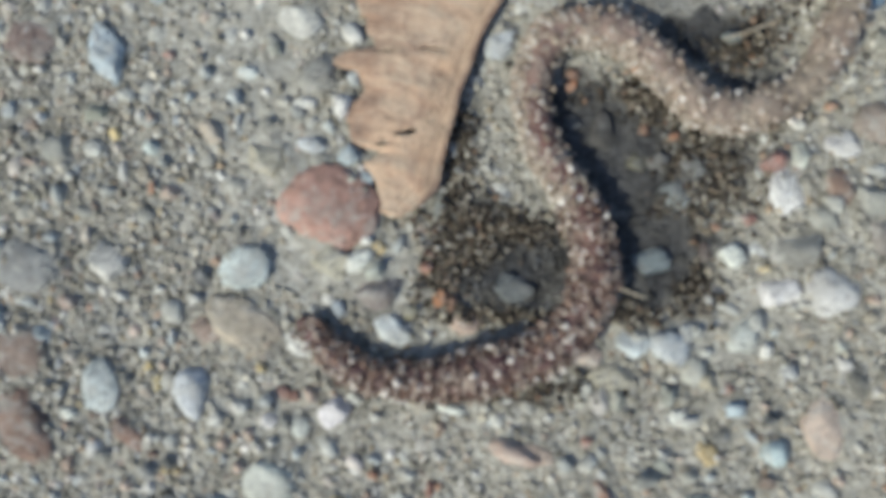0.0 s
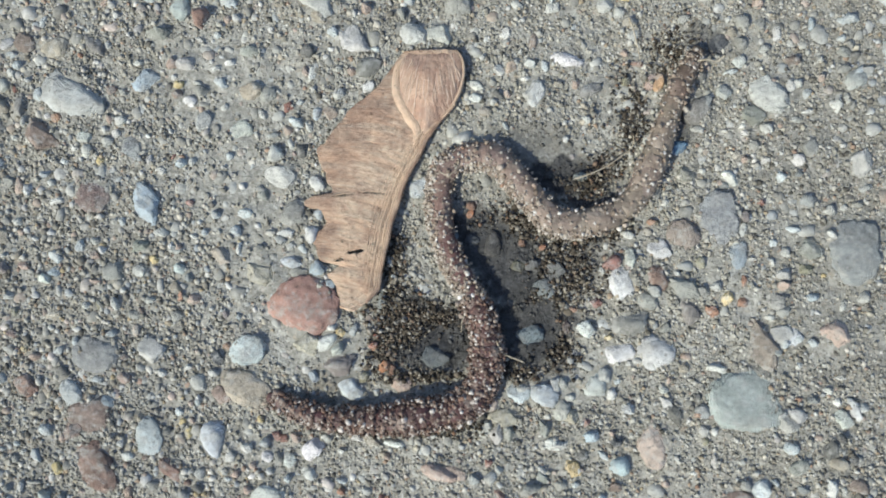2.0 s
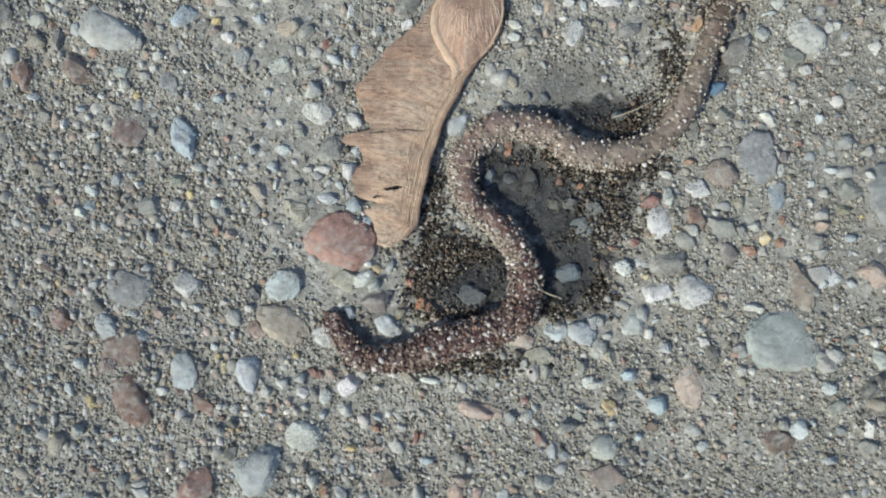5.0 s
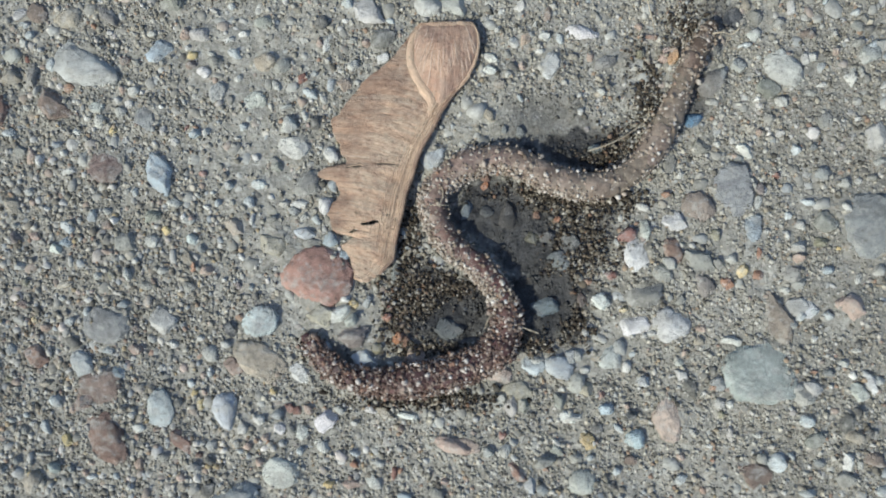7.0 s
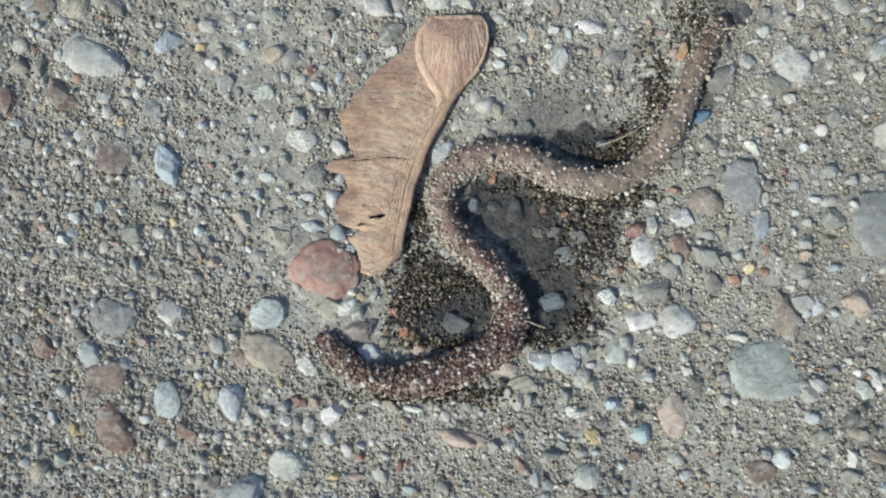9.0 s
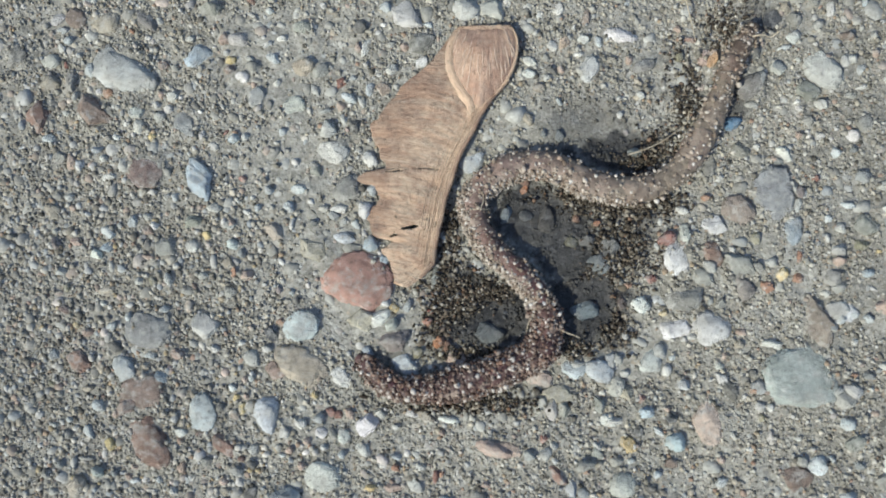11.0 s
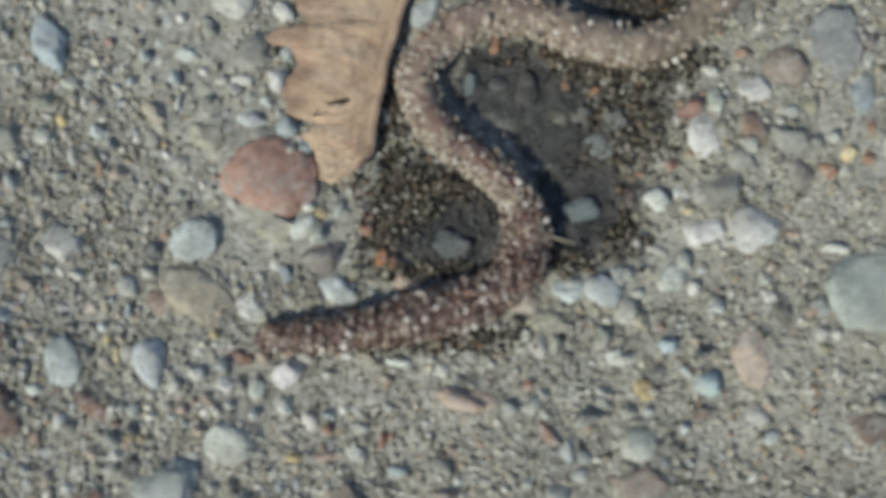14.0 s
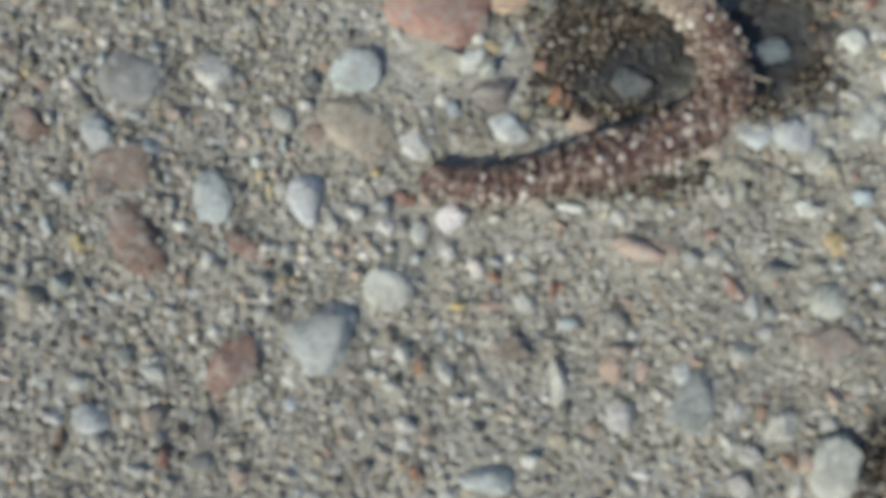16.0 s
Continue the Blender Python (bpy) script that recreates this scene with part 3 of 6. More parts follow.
pebble(19.2, -18.9, 2.7, 2.4, 90, "lt"); pebble(17.6, -23.5, 2.7, 1.7, 0, "W")
pebble(11.8, -22.0, 2.4, 2.2, 90, "gr"); pebble(8.7, -21.3, 3.1, 2.0, 70, "lt")
pebble(-8.8, -22.4, 2.4, 1.6, 0, "w"); pebble(-19.5, -22.5, 1.4, 1.3, 0, "rd")
pebble(1.3, -11.4, 4.7, 3.1, 10, "gb"); pebble(17.1, -1.8, 3.1, 2.7, 0, "G")
pebble(18.8, 0.6, 2.8, 2.4, 0, "gr"); pebble(4.1, 5.0, 3.5, 2.0, 80, "bl")
pebble(6.9, 9.8, 1.4, 1.3, 0, "or"); pebble(16.7, 3.7, 0.9, 0.7, 0, "or")
pebble(14.7, -8.4, 3.9, 2.8, 20, "bl"); pebble(13.6, 1.4, 2.7, 2.4, 0, "ol")
pebble(-15.1, 23.1, 1.9, 1.2, 80, "lb"); pebble(-31.3, 22.1, 2.9, 2.0, 70, "lt")
pebble(-17.5, 0.3, 2.7, 1.6, 0, "gr"); pebble(-34.9, 3.7, 1.7, 1.3, 0, "lt")
pebble(-25.0, 8.8, 2.0, 1.3, 0, "lb"); pebble(-37.2, 14.9, 1.5, 1.2, 0, "lt")
pebble(-46.3, 3.0, 1.6, 1.2, 0, "pk"); pebble(-34.8, -1.6, 1.7, 1.5, 0, "tn")
pebble(-34.5, 1.0, 2.0, 1.7, 0, "lb"); pebble(-54.1, 14.5, 1.6, 1.2, 0, "lb")
pebble(-21.6, 6.1, 1.7, 1.3, 0, "lt")
pebble(-62.6, 19.2, 4.4, 3.0, 90, "rb"); pebble(-65.9, 28.3, 3.9, 3.1, 90, "gd")
pebble(-61.2, 27.3, 2.7, 2.2, 0, "lt"); pebble(-58.0, 24.5, 3.5, 1.9, 90, "gr")
pebble(-53.9, 23.0, 0.9, 0.9, 0, "W"); pebble(-57.6, 12.9, 2.5, 1.3, 90, "pk")
pebble(-44.8, 26.7, 1.6, 1.4, 0, "rb"); pebble(-48.1, 17.9, 2.0, 1.6, 90, "lt")
pebble(-51.2, 16.4, 1.3, 1.1, 0, "w"); pebble(49.9, -5.1, 2.4, 2.2, 0, "gr")
pebble(51.3, -8.6, 3.0, 2.8, 0, "lb"); pebble(38.7, -18.8, 2.0, 1.9, 0, "gb")
pebble(22.6, -20.4, 1.4, 1.1, 90, "rd")


SMALL = []


def small(x, y, long, short, angle, tone):
    """A small pebble of the joined rest, given as pebble() is."""
    SMALL.append((x, y, long, short, angle, tone))
    FOOTPRINTS.append((x, y, (long + short) / 4))


small(-59.4, 32.0, 1.8, 1.1, 20, "lb"); small(-58.7, 30.6, 1.6, 1.3, 0, "lb"); small(-59.6, 29.3, 1.3, 1.3, 0, "lt")
small(-57.0, 28.3, 1.0, 0.7, 0, "w"); small(-40.9, 30.6, 1.6, 0.9, 0, "lt"); small(-43.4, 31.4, 1.1, 1.0, 0, "tn")
small(-35.7, 28.5, 1.0, 0.8, 0, "w"); small(-35.1, 26.0, 1.5, 1.3, 0, "br"); small(-35.9, 30.6, 1.8, 1.5, 90, "pk")
small(-45.5, 33.3, 1.3, 1.1, 0, "lt"); small(-49.3, 31.8, 0.8, 0.7, 0, "or"); small(-44.9, 22.3, 1.1, 1.0, 90, "pk")
small(-45.5, 20.9, 1.2, 1.0, 0, "w"); small(-45.0, 19.1, 1.9, 1.6, 60, "lt"); small(-49.7, 18.3, 1.0, 0.8, 0, "w")
small(-55.1, 26.2, 2.1, 1.8, 90, "lb"); small(-58.8, 26.9, 1.0, 0.6, 90, "rd"); small(-61.1, 24.4, 2.7, 1.8, 0, "tn")
small(-57.3, 22.3, 1.5, 0.8, 80, "lt"); small(-36.0, 20.7, 1.1, 0.6, -60, "w"); small(-34.4, 16.0, 1.6, 1.3, 40, "bl")
small(-35.5, 17.0, 1.0, 0.5, 30, "rd"); small(-60.8, 16.2, 1.6, 1.3, 0, "lb"); small(-52.3, 16.1, 1.1, 1.0, 0, "tn")
small(-39.2, 19.9, 0.8, 0.6, 0, "w"); small(-32.1, 34.1, 1.6, 0.6, -20, "w"); small(-32.4, 27.7, 1.3, 0.8, 0, "lt")
small(-58.5, 19.9, 1.3, 0.8, 0, "lt"); small(-53.0, 13.4, 1.1, 1.0, 0, "lt"); small(-49.9, 15.3, 1.1, 0.8, 0, "gr")
small(-43.0, 26.4, 1.1, 1.0, 0, "gr"); small(-59.8, 5.7, 2.4, 1.8, -40, "tn"); small(-60.1, 1.0, 1.0, 0.8, 90, "w")
small(-59.2, 1.1, 1.8, 1.5, 80, "pu"); small(-54.8, 5.3, 0.9, 0.6, 0, "W"); small(-51.8, 2.7, 2.1, 1.3, -20, "lb")
small(-51.9, 0.6, 1.5, 1.3, 0, "bl"); small(-48.3, 4.4, 1.8, 1.3, 90, "lb"); small(-46.2, 4.8, 1.2, 1.0, 0, "lt")
small(-45.3, 3.6, 1.3, 1.2, 0, "W"); small(-37.9, 2.2, 1.3, 1.3, 0, "yw"); small(-35.6, 4.2, 1.0, 0.8, 90, "W")
small(-34.5, 4.0, 1.1, 1.1, 0, "pk"); small(-43.1, -3.8, 1.9, 1.0, -60, "lt"); small(-47.2, -4.2, 1.3, 1.1, 0, "lt")
small(-45.3, -4.1, 1.3, 1.0, -50, "ol"); small(-51.9, -5.3, 2.4, 1.1, 15, "tn"); small(-43.7, -8.1, 1.3, 1.0, 0, "lb")
small(-42.0, -2.0, 1.1, 1.0, 60, "w"); small(-40.3, -5.4, 2.1, 1.3, 0, "gr"); small(-34.5, -5.8, 1.9, 1.5, 0, "gr")
small(-48.6, -9.1, 1.5, 1.1, 90, "lb"); small(-51.0, -10.5, 1.6, 1.1, 30, "lb"); small(-56.1, -10.3, 1.1, 1.0, 0, "yw")
small(-54.5, -11.3, 1.8, 1.1, 20, "pk"); small(-52.3, -7.2, 1.0, 0.8, 0, "lt"); small(-32.2, -3.4, 1.9, 1.5, 0, "pk")
small(-31.6, 7.6, 0.8, 0.8, 0, "w"); small(-43.7, 7.7, 1.1, 1.0, 0, "lt"); small(-42.5, 7.7, 1.3, 1.0, 90, "lb")
small(-57.6, 7.7, 1.6, 1.1, 0, "lt"); small(-57.5, -5.0, 1.1, 0.8, 90, "ol"); small(-36.8, 6.1, 1.8, 1.3, 0, "lt")
small(-46.2, -0.8, 1.5, 0.8, 0, "pk"); small(-35.4, -4.6, 1.0, 0.8, 0, "tn"); small(-41.7, -11.3, 1.1, 1.0, 90, "rb")
small(-50.3, 3.7, 1.0, 1.0, 0, "lt"); small(-59.4, 2.9, 1.1, 0.8, 0, "lt"); small(-55.5, 4.1, 1.1, 0.8, 0, "gr")
small(-38.2, -3.4, 1.3, 1.0, 0, "lt"); small(-59.1, -14.4, 1.6, 1.3, 80, "lb"); small(-59.3, -18.3, 1.0, 0.8, 0, "ol")
small(-50.5, -13.2, 2.4, 1.5, -20, "gd"); small(-45.5, -14.4, 1.5, 1.0, 0, "lb"); small(-54.2, -19.1, 1.6, 0.8, 0, "tn")
small(-52.5, -21.4, 1.9, 1.5, -30, "lb"); small(-58.1, -19.8, 1.0, 1.0, 0, "gr"); small(-56.0, -22.2, 1.1, 1.1, 0, "tn")
small(-58.0, -22.3, 1.1, 0.8, 0, "tn"); small(-56.7, -23.3, 1.0, 0.8, 0, "lb"); small(-55.9, -24.6, 1.1, 0.8, 0, "w")
small(-57.0, -25.4, 1.3, 1.1, 0, "gr"); small(-53.9, -25.2, 2.1, 1.3, -50, "lb"); small(-52.0, -25.6, 1.3, 1.3, 0, "tn")
small(-52.6, -30.4, 1.9, 1.5, -40, "G"); small(-50.2, -30.6, 1.3, 1.0, -40, "gb"); small(-54.2, -28.7, 2.1, 0.6, -10, "lt")
small(-55.9, -29.2, 1.3, 0.8, 80, "w"); small(-57.7, -29.4, 1.5, 1.1, 0, "gb"); small(-59.6, -30.6, 1.6, 1.3, 0, "gr")
small(-58.5, -33.0, 1.6, 1.0, 0, "lt"); small(-55.6, -31.5, 1.1, 0.8, 90, "yw"); small(-42.0, -33.0, 1.1, 1.0, 0, "w")
small(-44.0, -31.7, 1.1, 0.8, -60, "lb"); small(-47.5, -31.7, 1.6, 0.8, 20, "lb"); small(-40.9, -29.8, 1.5, 1.3, 90, "pk")
small(-37.4, -29.0, 1.9, 1.1, 0, "gr"); small(-35.0, -31.7, 1.3, 1.1, 0, "pk"); small(-38.5, -25.2, 1.1, 0.8, 0, "br")
small(-42.1, -23.3, 1.1, 1.1, 0, "w"); small(-40.9, -23.7, 1.3, 1.0, 90, "tn"); small(-43.5, -22.5, 1.1, 1.1, 0, "tn")
small(-35.7, -21.7, 1.3, 1.0, 90, "gr"); small(-33.8, -19.0, 1.3, 1.1, 0, "lb"); small(-33.4, -20.4, 1.0, 0.8, 90, "yw")
small(-32.1, -20.2, 1.0, 0.8, -30, "pk"); small(-31.3, -17.5, 1.1, 1.0, 60, "lb"); small(-32.3, -17.9, 1.1, 0.8, 90, "pk")
small(-39.4, -19.8, 1.1, 1.0, 90, "tn"); small(-36.7, -13.6, 1.5, 1.3, 30, "w"); small(-39.5, -12.8, 1.3, 1.1, 0, "lb")
small(-32.8, -12.8, 1.1, 0.8, 0, "w"); small(-31.2, -14.8, 2.4, 2.1, -30, "lt"); small(-30.9, -27.5, 1.6, 1.3, 20, "lt")
small(-31.2, -29.4, 1.5, 1.1, -40, "gd"); small(-32.6, -28.6, 1.0, 0.8, 0, "rb"); small(-31.1, -33.6, 2.4, 1.8, 30, "gd")
small(-44.0, -29.4, 1.0, 1.0, 0, "pk"); small(-47.5, -29.8, 1.1, 0.8, 0, "pk"); small(-50.1, -22.5, 1.1, 0.8, 90, "pk")
small(-58.7, -24.1, 1.0, 0.8, 0, "lt"); small(-46.0, -15.9, 1.1, 1.0, 0, "tn"); small(-29.8, 29.7, 1.6, 0.8, 20, "w")
small(-28.9, 27.7, 2.1, 1.3, -20, "lb"); small(-27.8, 30.6, 1.5, 0.8, 0, "w"); small(-31.7, 26.4, 2.4, 1.6, 0, "gr")
small(-29.5, 34.7, 1.1, 1.0, 0, "lb"); small(-22.8, 23.1, 1.9, 1.1, -55, "lt"); small(-16.6, 32.2, 2.3, 1.9, 0, "gd")
small(-13.1, 32.4, 1.0, 0.6, 0, "W"); small(-12.0, 29.6, 1.1, 1.0, 0, "lt"); small(-10.2, 29.1, 1.3, 1.1, 0, "pk")
small(-16.8, 29.2, 1.3, 1.0, 90, "pk"); small(-18.0, 21.9, 2.3, 1.3, -20, "lb"); small(-16.3, 21.3, 1.8, 1.0, -60, "lt")
small(-17.6, 24.8, 1.3, 0.8, 0, "lb"); small(-17.1, 17.8, 2.1, 1.9, 90, "gd"); small(-18.7, 18.7, 1.5, 1.1, 80, "lt")
small(-21.1, 17.3, 2.3, 2.1, 0, "lt"); small(-21.5, 19.9, 1.8, 0.6, 0, "gb"); small(-18.3, 17.3, 0.6, 0.6, 0, "rd")
small(-15.2, 15.8, 0.6, 0.6, 0, "W"); small(-6.8, 32.4, 1.5, 0.8, 0, "lb"); small(-12.9, 34.9, 1.8, 1.5, 0, "lb")
small(-28.4, 24.0, 1.1, 1.1, 0, "lt"); small(-27.5, 17.0, 1.1, 1.1, 0, "lb"); small(-32.7, 16.2, 1.1, 1.0, 90, "lt")
small(-16.7, 14.2, 1.0, 0.8, 0, "w"); small(-23.0, 12.2, 1.8, 1.1, 0, "gr"); small(-28.3, 15.4, 0.8, 0.5, 0, "w")
small(-29.3, 8.6, 1.3, 1.1, 0, "lb"); small(-26.5, 6.3, 1.8, 1.5, 0, "lb"); small(-20.1, 5.0, 1.8, 1.5, 0, "gb")
small(-18.7, 4.2, 1.5, 1.1, 80, "lt"); small(-15.7, 5.8, 2.4, 1.8, 80, "W"); small(-14.6, 8.6, 1.6, 1.5, 0, "lb")
small(-32.4, 5.5, 1.1, 0.6, 0, "w"); small(-30.9, 6.2, 1.1, 1.0, 0, "lb"); small(-26.0, 3.8, 1.5, 0.6, 85, "w")
small(-23.3, 3.8, 1.6, 1.1, 0, "gr"); small(-16.9, 3.8, 1.5, 1.1, -60, "lb"); small(-14.9, 1.0, 2.1, 1.9, 0, "bl")
small(-12.9, -1.4, 1.6, 1.5, 0, "bl"); small(-29.8, -4.6, 0.8, 0.6, 0, "w"); small(-25.9, -5.8, 1.1, 0.8, 90, "lb")
small(-27.8, -5.4, 1.1, 1.0, 0, "pu"); small(-12.7, -7.3, 1.3, 1.0, 0, "w"); small(-9.7, -7.7, 1.9, 1.1, 80, "lb")
small(-4.9, 2.3, 2.4, 1.0, -65, "lt"); small(-4.2, -0.2, 1.3, 1.0, 0, "lb"); small(-33.1, -0.2, 1.5, 1.3, 0, "gb")
small(-29.2, -13.7, 1.6, 1.1, 0, "w"); small(-31.3, -17.1, 1.0, 1.0, 0, "W"); small(-22.5, -19.9, 1.0, 1.0, 0, "yw")
small(-22.0, -23.2, 1.6, 1.5, 0, "lb"); small(-24.5, -24.0, 1.6, 1.5, 0, "w"); small(-23.5, -26.3, 1.0, 1.0, 0, "pk")
small(-23.1, -26.9, 0.6, 0.6, 0, "or"); small(-27.5, -27.1, 1.1, 1.1, 0, "lt"); small(-26.0, -27.5, 1.1, 1.1, 0, "pk")
small(-21.2, -27.1, 1.0, 0.8, 0, "w"); small(-20.0, -25.3, 1.8, 1.1, -60, "gr"); small(-17.7, -22.5, 1.8, 1.1, -30, "pk")
small(-13.4, -22.5, 1.8, 1.3, 0, "lt"); small(-11.3, -24.4, 1.0, 0.8, 0, "w"); small(-15.7, -27.4, 2.1, 1.6, -30, "lt")
small(-11.4, -28.4, 1.5, 0.8, 0, "lb"); small(-18.8, -28.2, 1.3, 1.1, 90, "lb"); small(-24.2, -29.7, 1.3, 1.1, 0, "pk")
small(-7.9, -29.9, 1.5, 1.1, 0, "lt"); small(-7.2, -22.8, 3.2, 1.5, -15, "tn"); small(-5.0, -30.8, 1.1, 0.6, 60, "or")
small(-5.0, -25.1, 1.0, 1.0, 0, "pk"); small(-6.5, -16.3, 1.1, 0.8, -40, "w"); small(-4.4, -34.3, 1.9, 1.1, 0, "bl")
small(-10.4, -19.8, 1.1, 0.8, 0, "lt"); small(-27.0, -28.2, 1.0, 0.8, 0, "lb"); small(14.0, -15.8, 2.4, 1.0, 0, "lt")
small(20.4, -17.0, 1.5, 1.1, 0, "lt"); small(17.3, -19.7, 1.1, 0.8, 0, "w"); small(25.2, -14.1, 2.1, 1.9, 90, "lt")
small(27.1, -14.9, 1.3, 0.8, 70, "lb"); small(25.0, -25.1, 1.9, 0.8, -45, "lb"); small(21.9, -25.1, 1.9, 1.8, 0, "gd")
small(19.0, -29.0, 1.6, 1.3, 0, "gr"); small(14.9, -29.5, 2.7, 1.6, 0, "gr"); small(21.1, -29.0, 1.1, 0.8, 0, "lb")
small(24.7, -30.8, 1.1, 1.1, 0, "lb"); small(29.4, -24.1, 0.6, 0.6, 0, "w"); small(35.0, -25.4, 0.8, 0.8, 0, "w")
small(33.4, -28.7, 1.1, 1.1, 0, "pk"); small(33.4, -31.9, 1.8, 1.3, 20, "lb"); small(37.7, -29.2, 0.6, 0.6, 0, "or")
small(36.3, -12.9, 1.5, 1.3, 80, "tn"); small(38.0, -17.0, 1.3, 1.1, 90, "gd"); small(10.5, -26.8, 1.1, 1.1, 0, "lt")
small(16.5, -27.0, 1.5, 0.8, -40, "w"); small(28.5, -23.9, 1.6, 1.0, 0, "tn"); small(26.2, -22.0, 1.0, 0.8, 0, "pk")
small(34.1, -14.7, 1.1, 0.6, 80, "pk"); small(23.6, -32.7, 1.6, 1.1, 0, "gd"); small(14.5, -33.4, 1.9, 1.6, 0, "gb")
small(40.2, -21.7, 1.1, 1.1, 0, "w"); small(39.0, -23.1, 1.1, 1.1, 0, "ol"); small(37.3, -27.3, 1.1, 0.6, 0, "w")
small(44.2, -28.8, 1.8, 1.5, -30, "gr"); small(46.3, -29.2, 2.9, 2.7, 0, "lb"); small(48.5, -28.7, 1.1, 1.0, 90, "lb")
small(52.3, -29.6, 1.9, 1.0, -20, "gb"); small(39.1, -31.5, 1.1, 0.6, 0, "lt"); small(47.4, -33.6, 0.8, 0.6, 0, "w")
small(50.6, -33.7, 2.3, 1.3, 0, "lb"); small(52.1, -12.7, 1.0, 0.8, 60, "w"); small(55.8, -12.7, 0.6, 0.6, 0, "w")
small(58.3, -13.5, 1.3, 1.1, 60, "gd"); small(54.2, -19.3, 0.6, 0.6, 0, "w"); small(57.3, -17.7, 1.3, 1.1, 0, "w")
small(60.8, -18.5, 1.8, 1.6, 0, "lt"); small(59.6, -29.2, 3.2, 2.1, 0, "pg"); small(59.4, -25.8, 1.6, 1.3, -60, "gd")
small(57.5, -22.7, 1.8, 1.3, 0, "gd"); small(53.9, -17.3, 1.5, 1.3, 0, "gb"); small(55.7, -31.8, 2.4, 1.9, 0, "gr")
small(60.6, -33.3, 1.9, 1.6, 0, "lb"); small(49.5, -19.6, 1.6, 1.1, 60, "lt"); small(43.9, -25.8, 1.0, 0.8, 0, "lt")
small(51.9, -17.3, 1.0, 0.6, 0, "or"); small(55.1, -15.0, 0.6, 0.6, 0, "rb"); small(49.1, 4.4, 1.1, 1.1, 0, "lb")
small(48.9, 1.6, 1.3, 0.8, 80, "w"); small(46.1, 8.0, 1.3, 0.8, 80, "w"); small(45.3, 8.2, 1.6, 1.3, 90, "pu")
small(44.5, 8.6, 0.8, 0.6, 90, "w"); small(38.8, 1.7, 1.5, 1.5, 0, "ol"); small(35.6, 0.1, 1.0, 0.8, 0, "w")
small(51.9, 6.2, 2.1, 1.0, -20, "lb"); small(50.1, -1.6, 1.5, 1.3, 0, "pk"); small(45.8, -1.5, 1.0, 1.0, 0, "gr")
small(39.1, -2.5, 1.6, 1.6, 0, "gr"); small(40.7, -1.7, 1.3, 1.3, 0, "lt"); small(35.3, -3.7, 1.1, 1.0, 0, "gd")
small(58.6, -4.5, 1.6, 0.8, 80, "lt"); small(56.0, -0.2, 0.8, 0.6, 0, "yw"); small(54.4, -3.3, 1.8, 1.1, 0, "bl")
small(57.0, 5.4, 1.5, 0.8, -30, "w"); small(50.7, 3.0, 1.6, 1.5, 0, "lt"); small(45.9, 2.2, 1.1, 0.6, 20, "w")
small(43.3, -7.2, 0.6, 0.6, 0, "pk"); small(54.1, -9.6, 1.3, 1.1, 0, "lb"); small(50.2, -9.6, 1.5, 1.3, 0, "lb")
small(52.2, -9.0, 1.5, 1.1, 0, "lb"); small(47.2, -7.6, 1.1, 0.8, -60, "gb"); small(47.5, -4.9, 0.6, 0.6, 0, "W")
small(48.4, -6.1, 1.6, 1.1, 0, "lt"); small(49.0, -10.7, 1.3, 1.3, 0, "lt"); small(34.3, 10.2, 1.3, 1.0, 30, "w")
small(32.2, 7.4, 1.1, 0.8, 0, "or"); small(57.2, 9.0, 1.9, 1.5, 0, "lt"); small(59.2, 9.4, 1.0, 1.0, 0, "w")
small(61.1, 9.8, 1.5, 1.0, 0, "gr"); small(54.4, 10.2, 2.4, 1.9, 0, "gb"); small(32.3, -2.5, 1.9, 1.8, 0, "lt")
small(39.5, 28.4, 2.3, 1.9, 0, "gd"); small(40.2, 24.3, 2.1, 1.6, 90, "gb"); small(38.9, 20.7, 1.9, 1.1, 0, "lt")
small(45.8, 27.2, 1.0, 0.8, 0, "lt"); small(43.9, 28.9, 1.8, 0.8, 20, "lb"); small(48.3, 29.3, 0.8, 0.6, 0, "w")
small(52.8, 30.5, 2.1, 1.6, -20, "pg"); small(56.8, 28.0, 1.3, 1.1, 0, "pk"); small(61.6, 31.3, 1.5, 1.3, 0, "gd")
small(59.9, 29.2, 2.1, 1.1, 0, "gr"); small(63.1, 28.8, 2.1, 1.6, 30, "lt"); small(60.9, 33.0, 1.5, 1.5, 0, "gr")
small(59.7, 33.6, 1.1, 1.1, 0, "lb"); small(54.6, 25.6, 1.5, 1.1, 90, "lb"); small(54.5, 23.1, 1.5, 0.6, 20, "w")
small(59.0, 25.2, 1.1, 0.8, 90, "lt"); small(60.2, 25.2, 1.0, 0.8, 90, "lt"); small(60.9, 23.9, 1.6, 1.0, 90, "gr")
small(48.8, 20.5, 1.9, 1.5, 0, "lt"); small(45.3, 21.1, 0.8, 0.8, 0, "w"); small(59.5, 18.2, 1.1, 0.8, 0, "w")
small(55.1, 17.8, 2.7, 2.4, 60, "gr"); small(50.6, 13.8, 1.6, 1.3, 90, "lb"); small(53.0, 14.2, 1.1, 1.0, 0, "gb")
small(44.4, 17.0, 1.5, 1.0, 60, "tn"); small(45.5, 16.2, 1.1, 1.0, 0, "pk"); small(39.5, 14.6, 1.0, 0.8, 0, "w")
small(41.9, 13.0, 1.1, 0.8, 0, "pk"); small(42.6, 12.6, 1.5, 1.1, 0, "gb"); small(62.4, 12.2, 1.9, 1.3, 0, "lt")
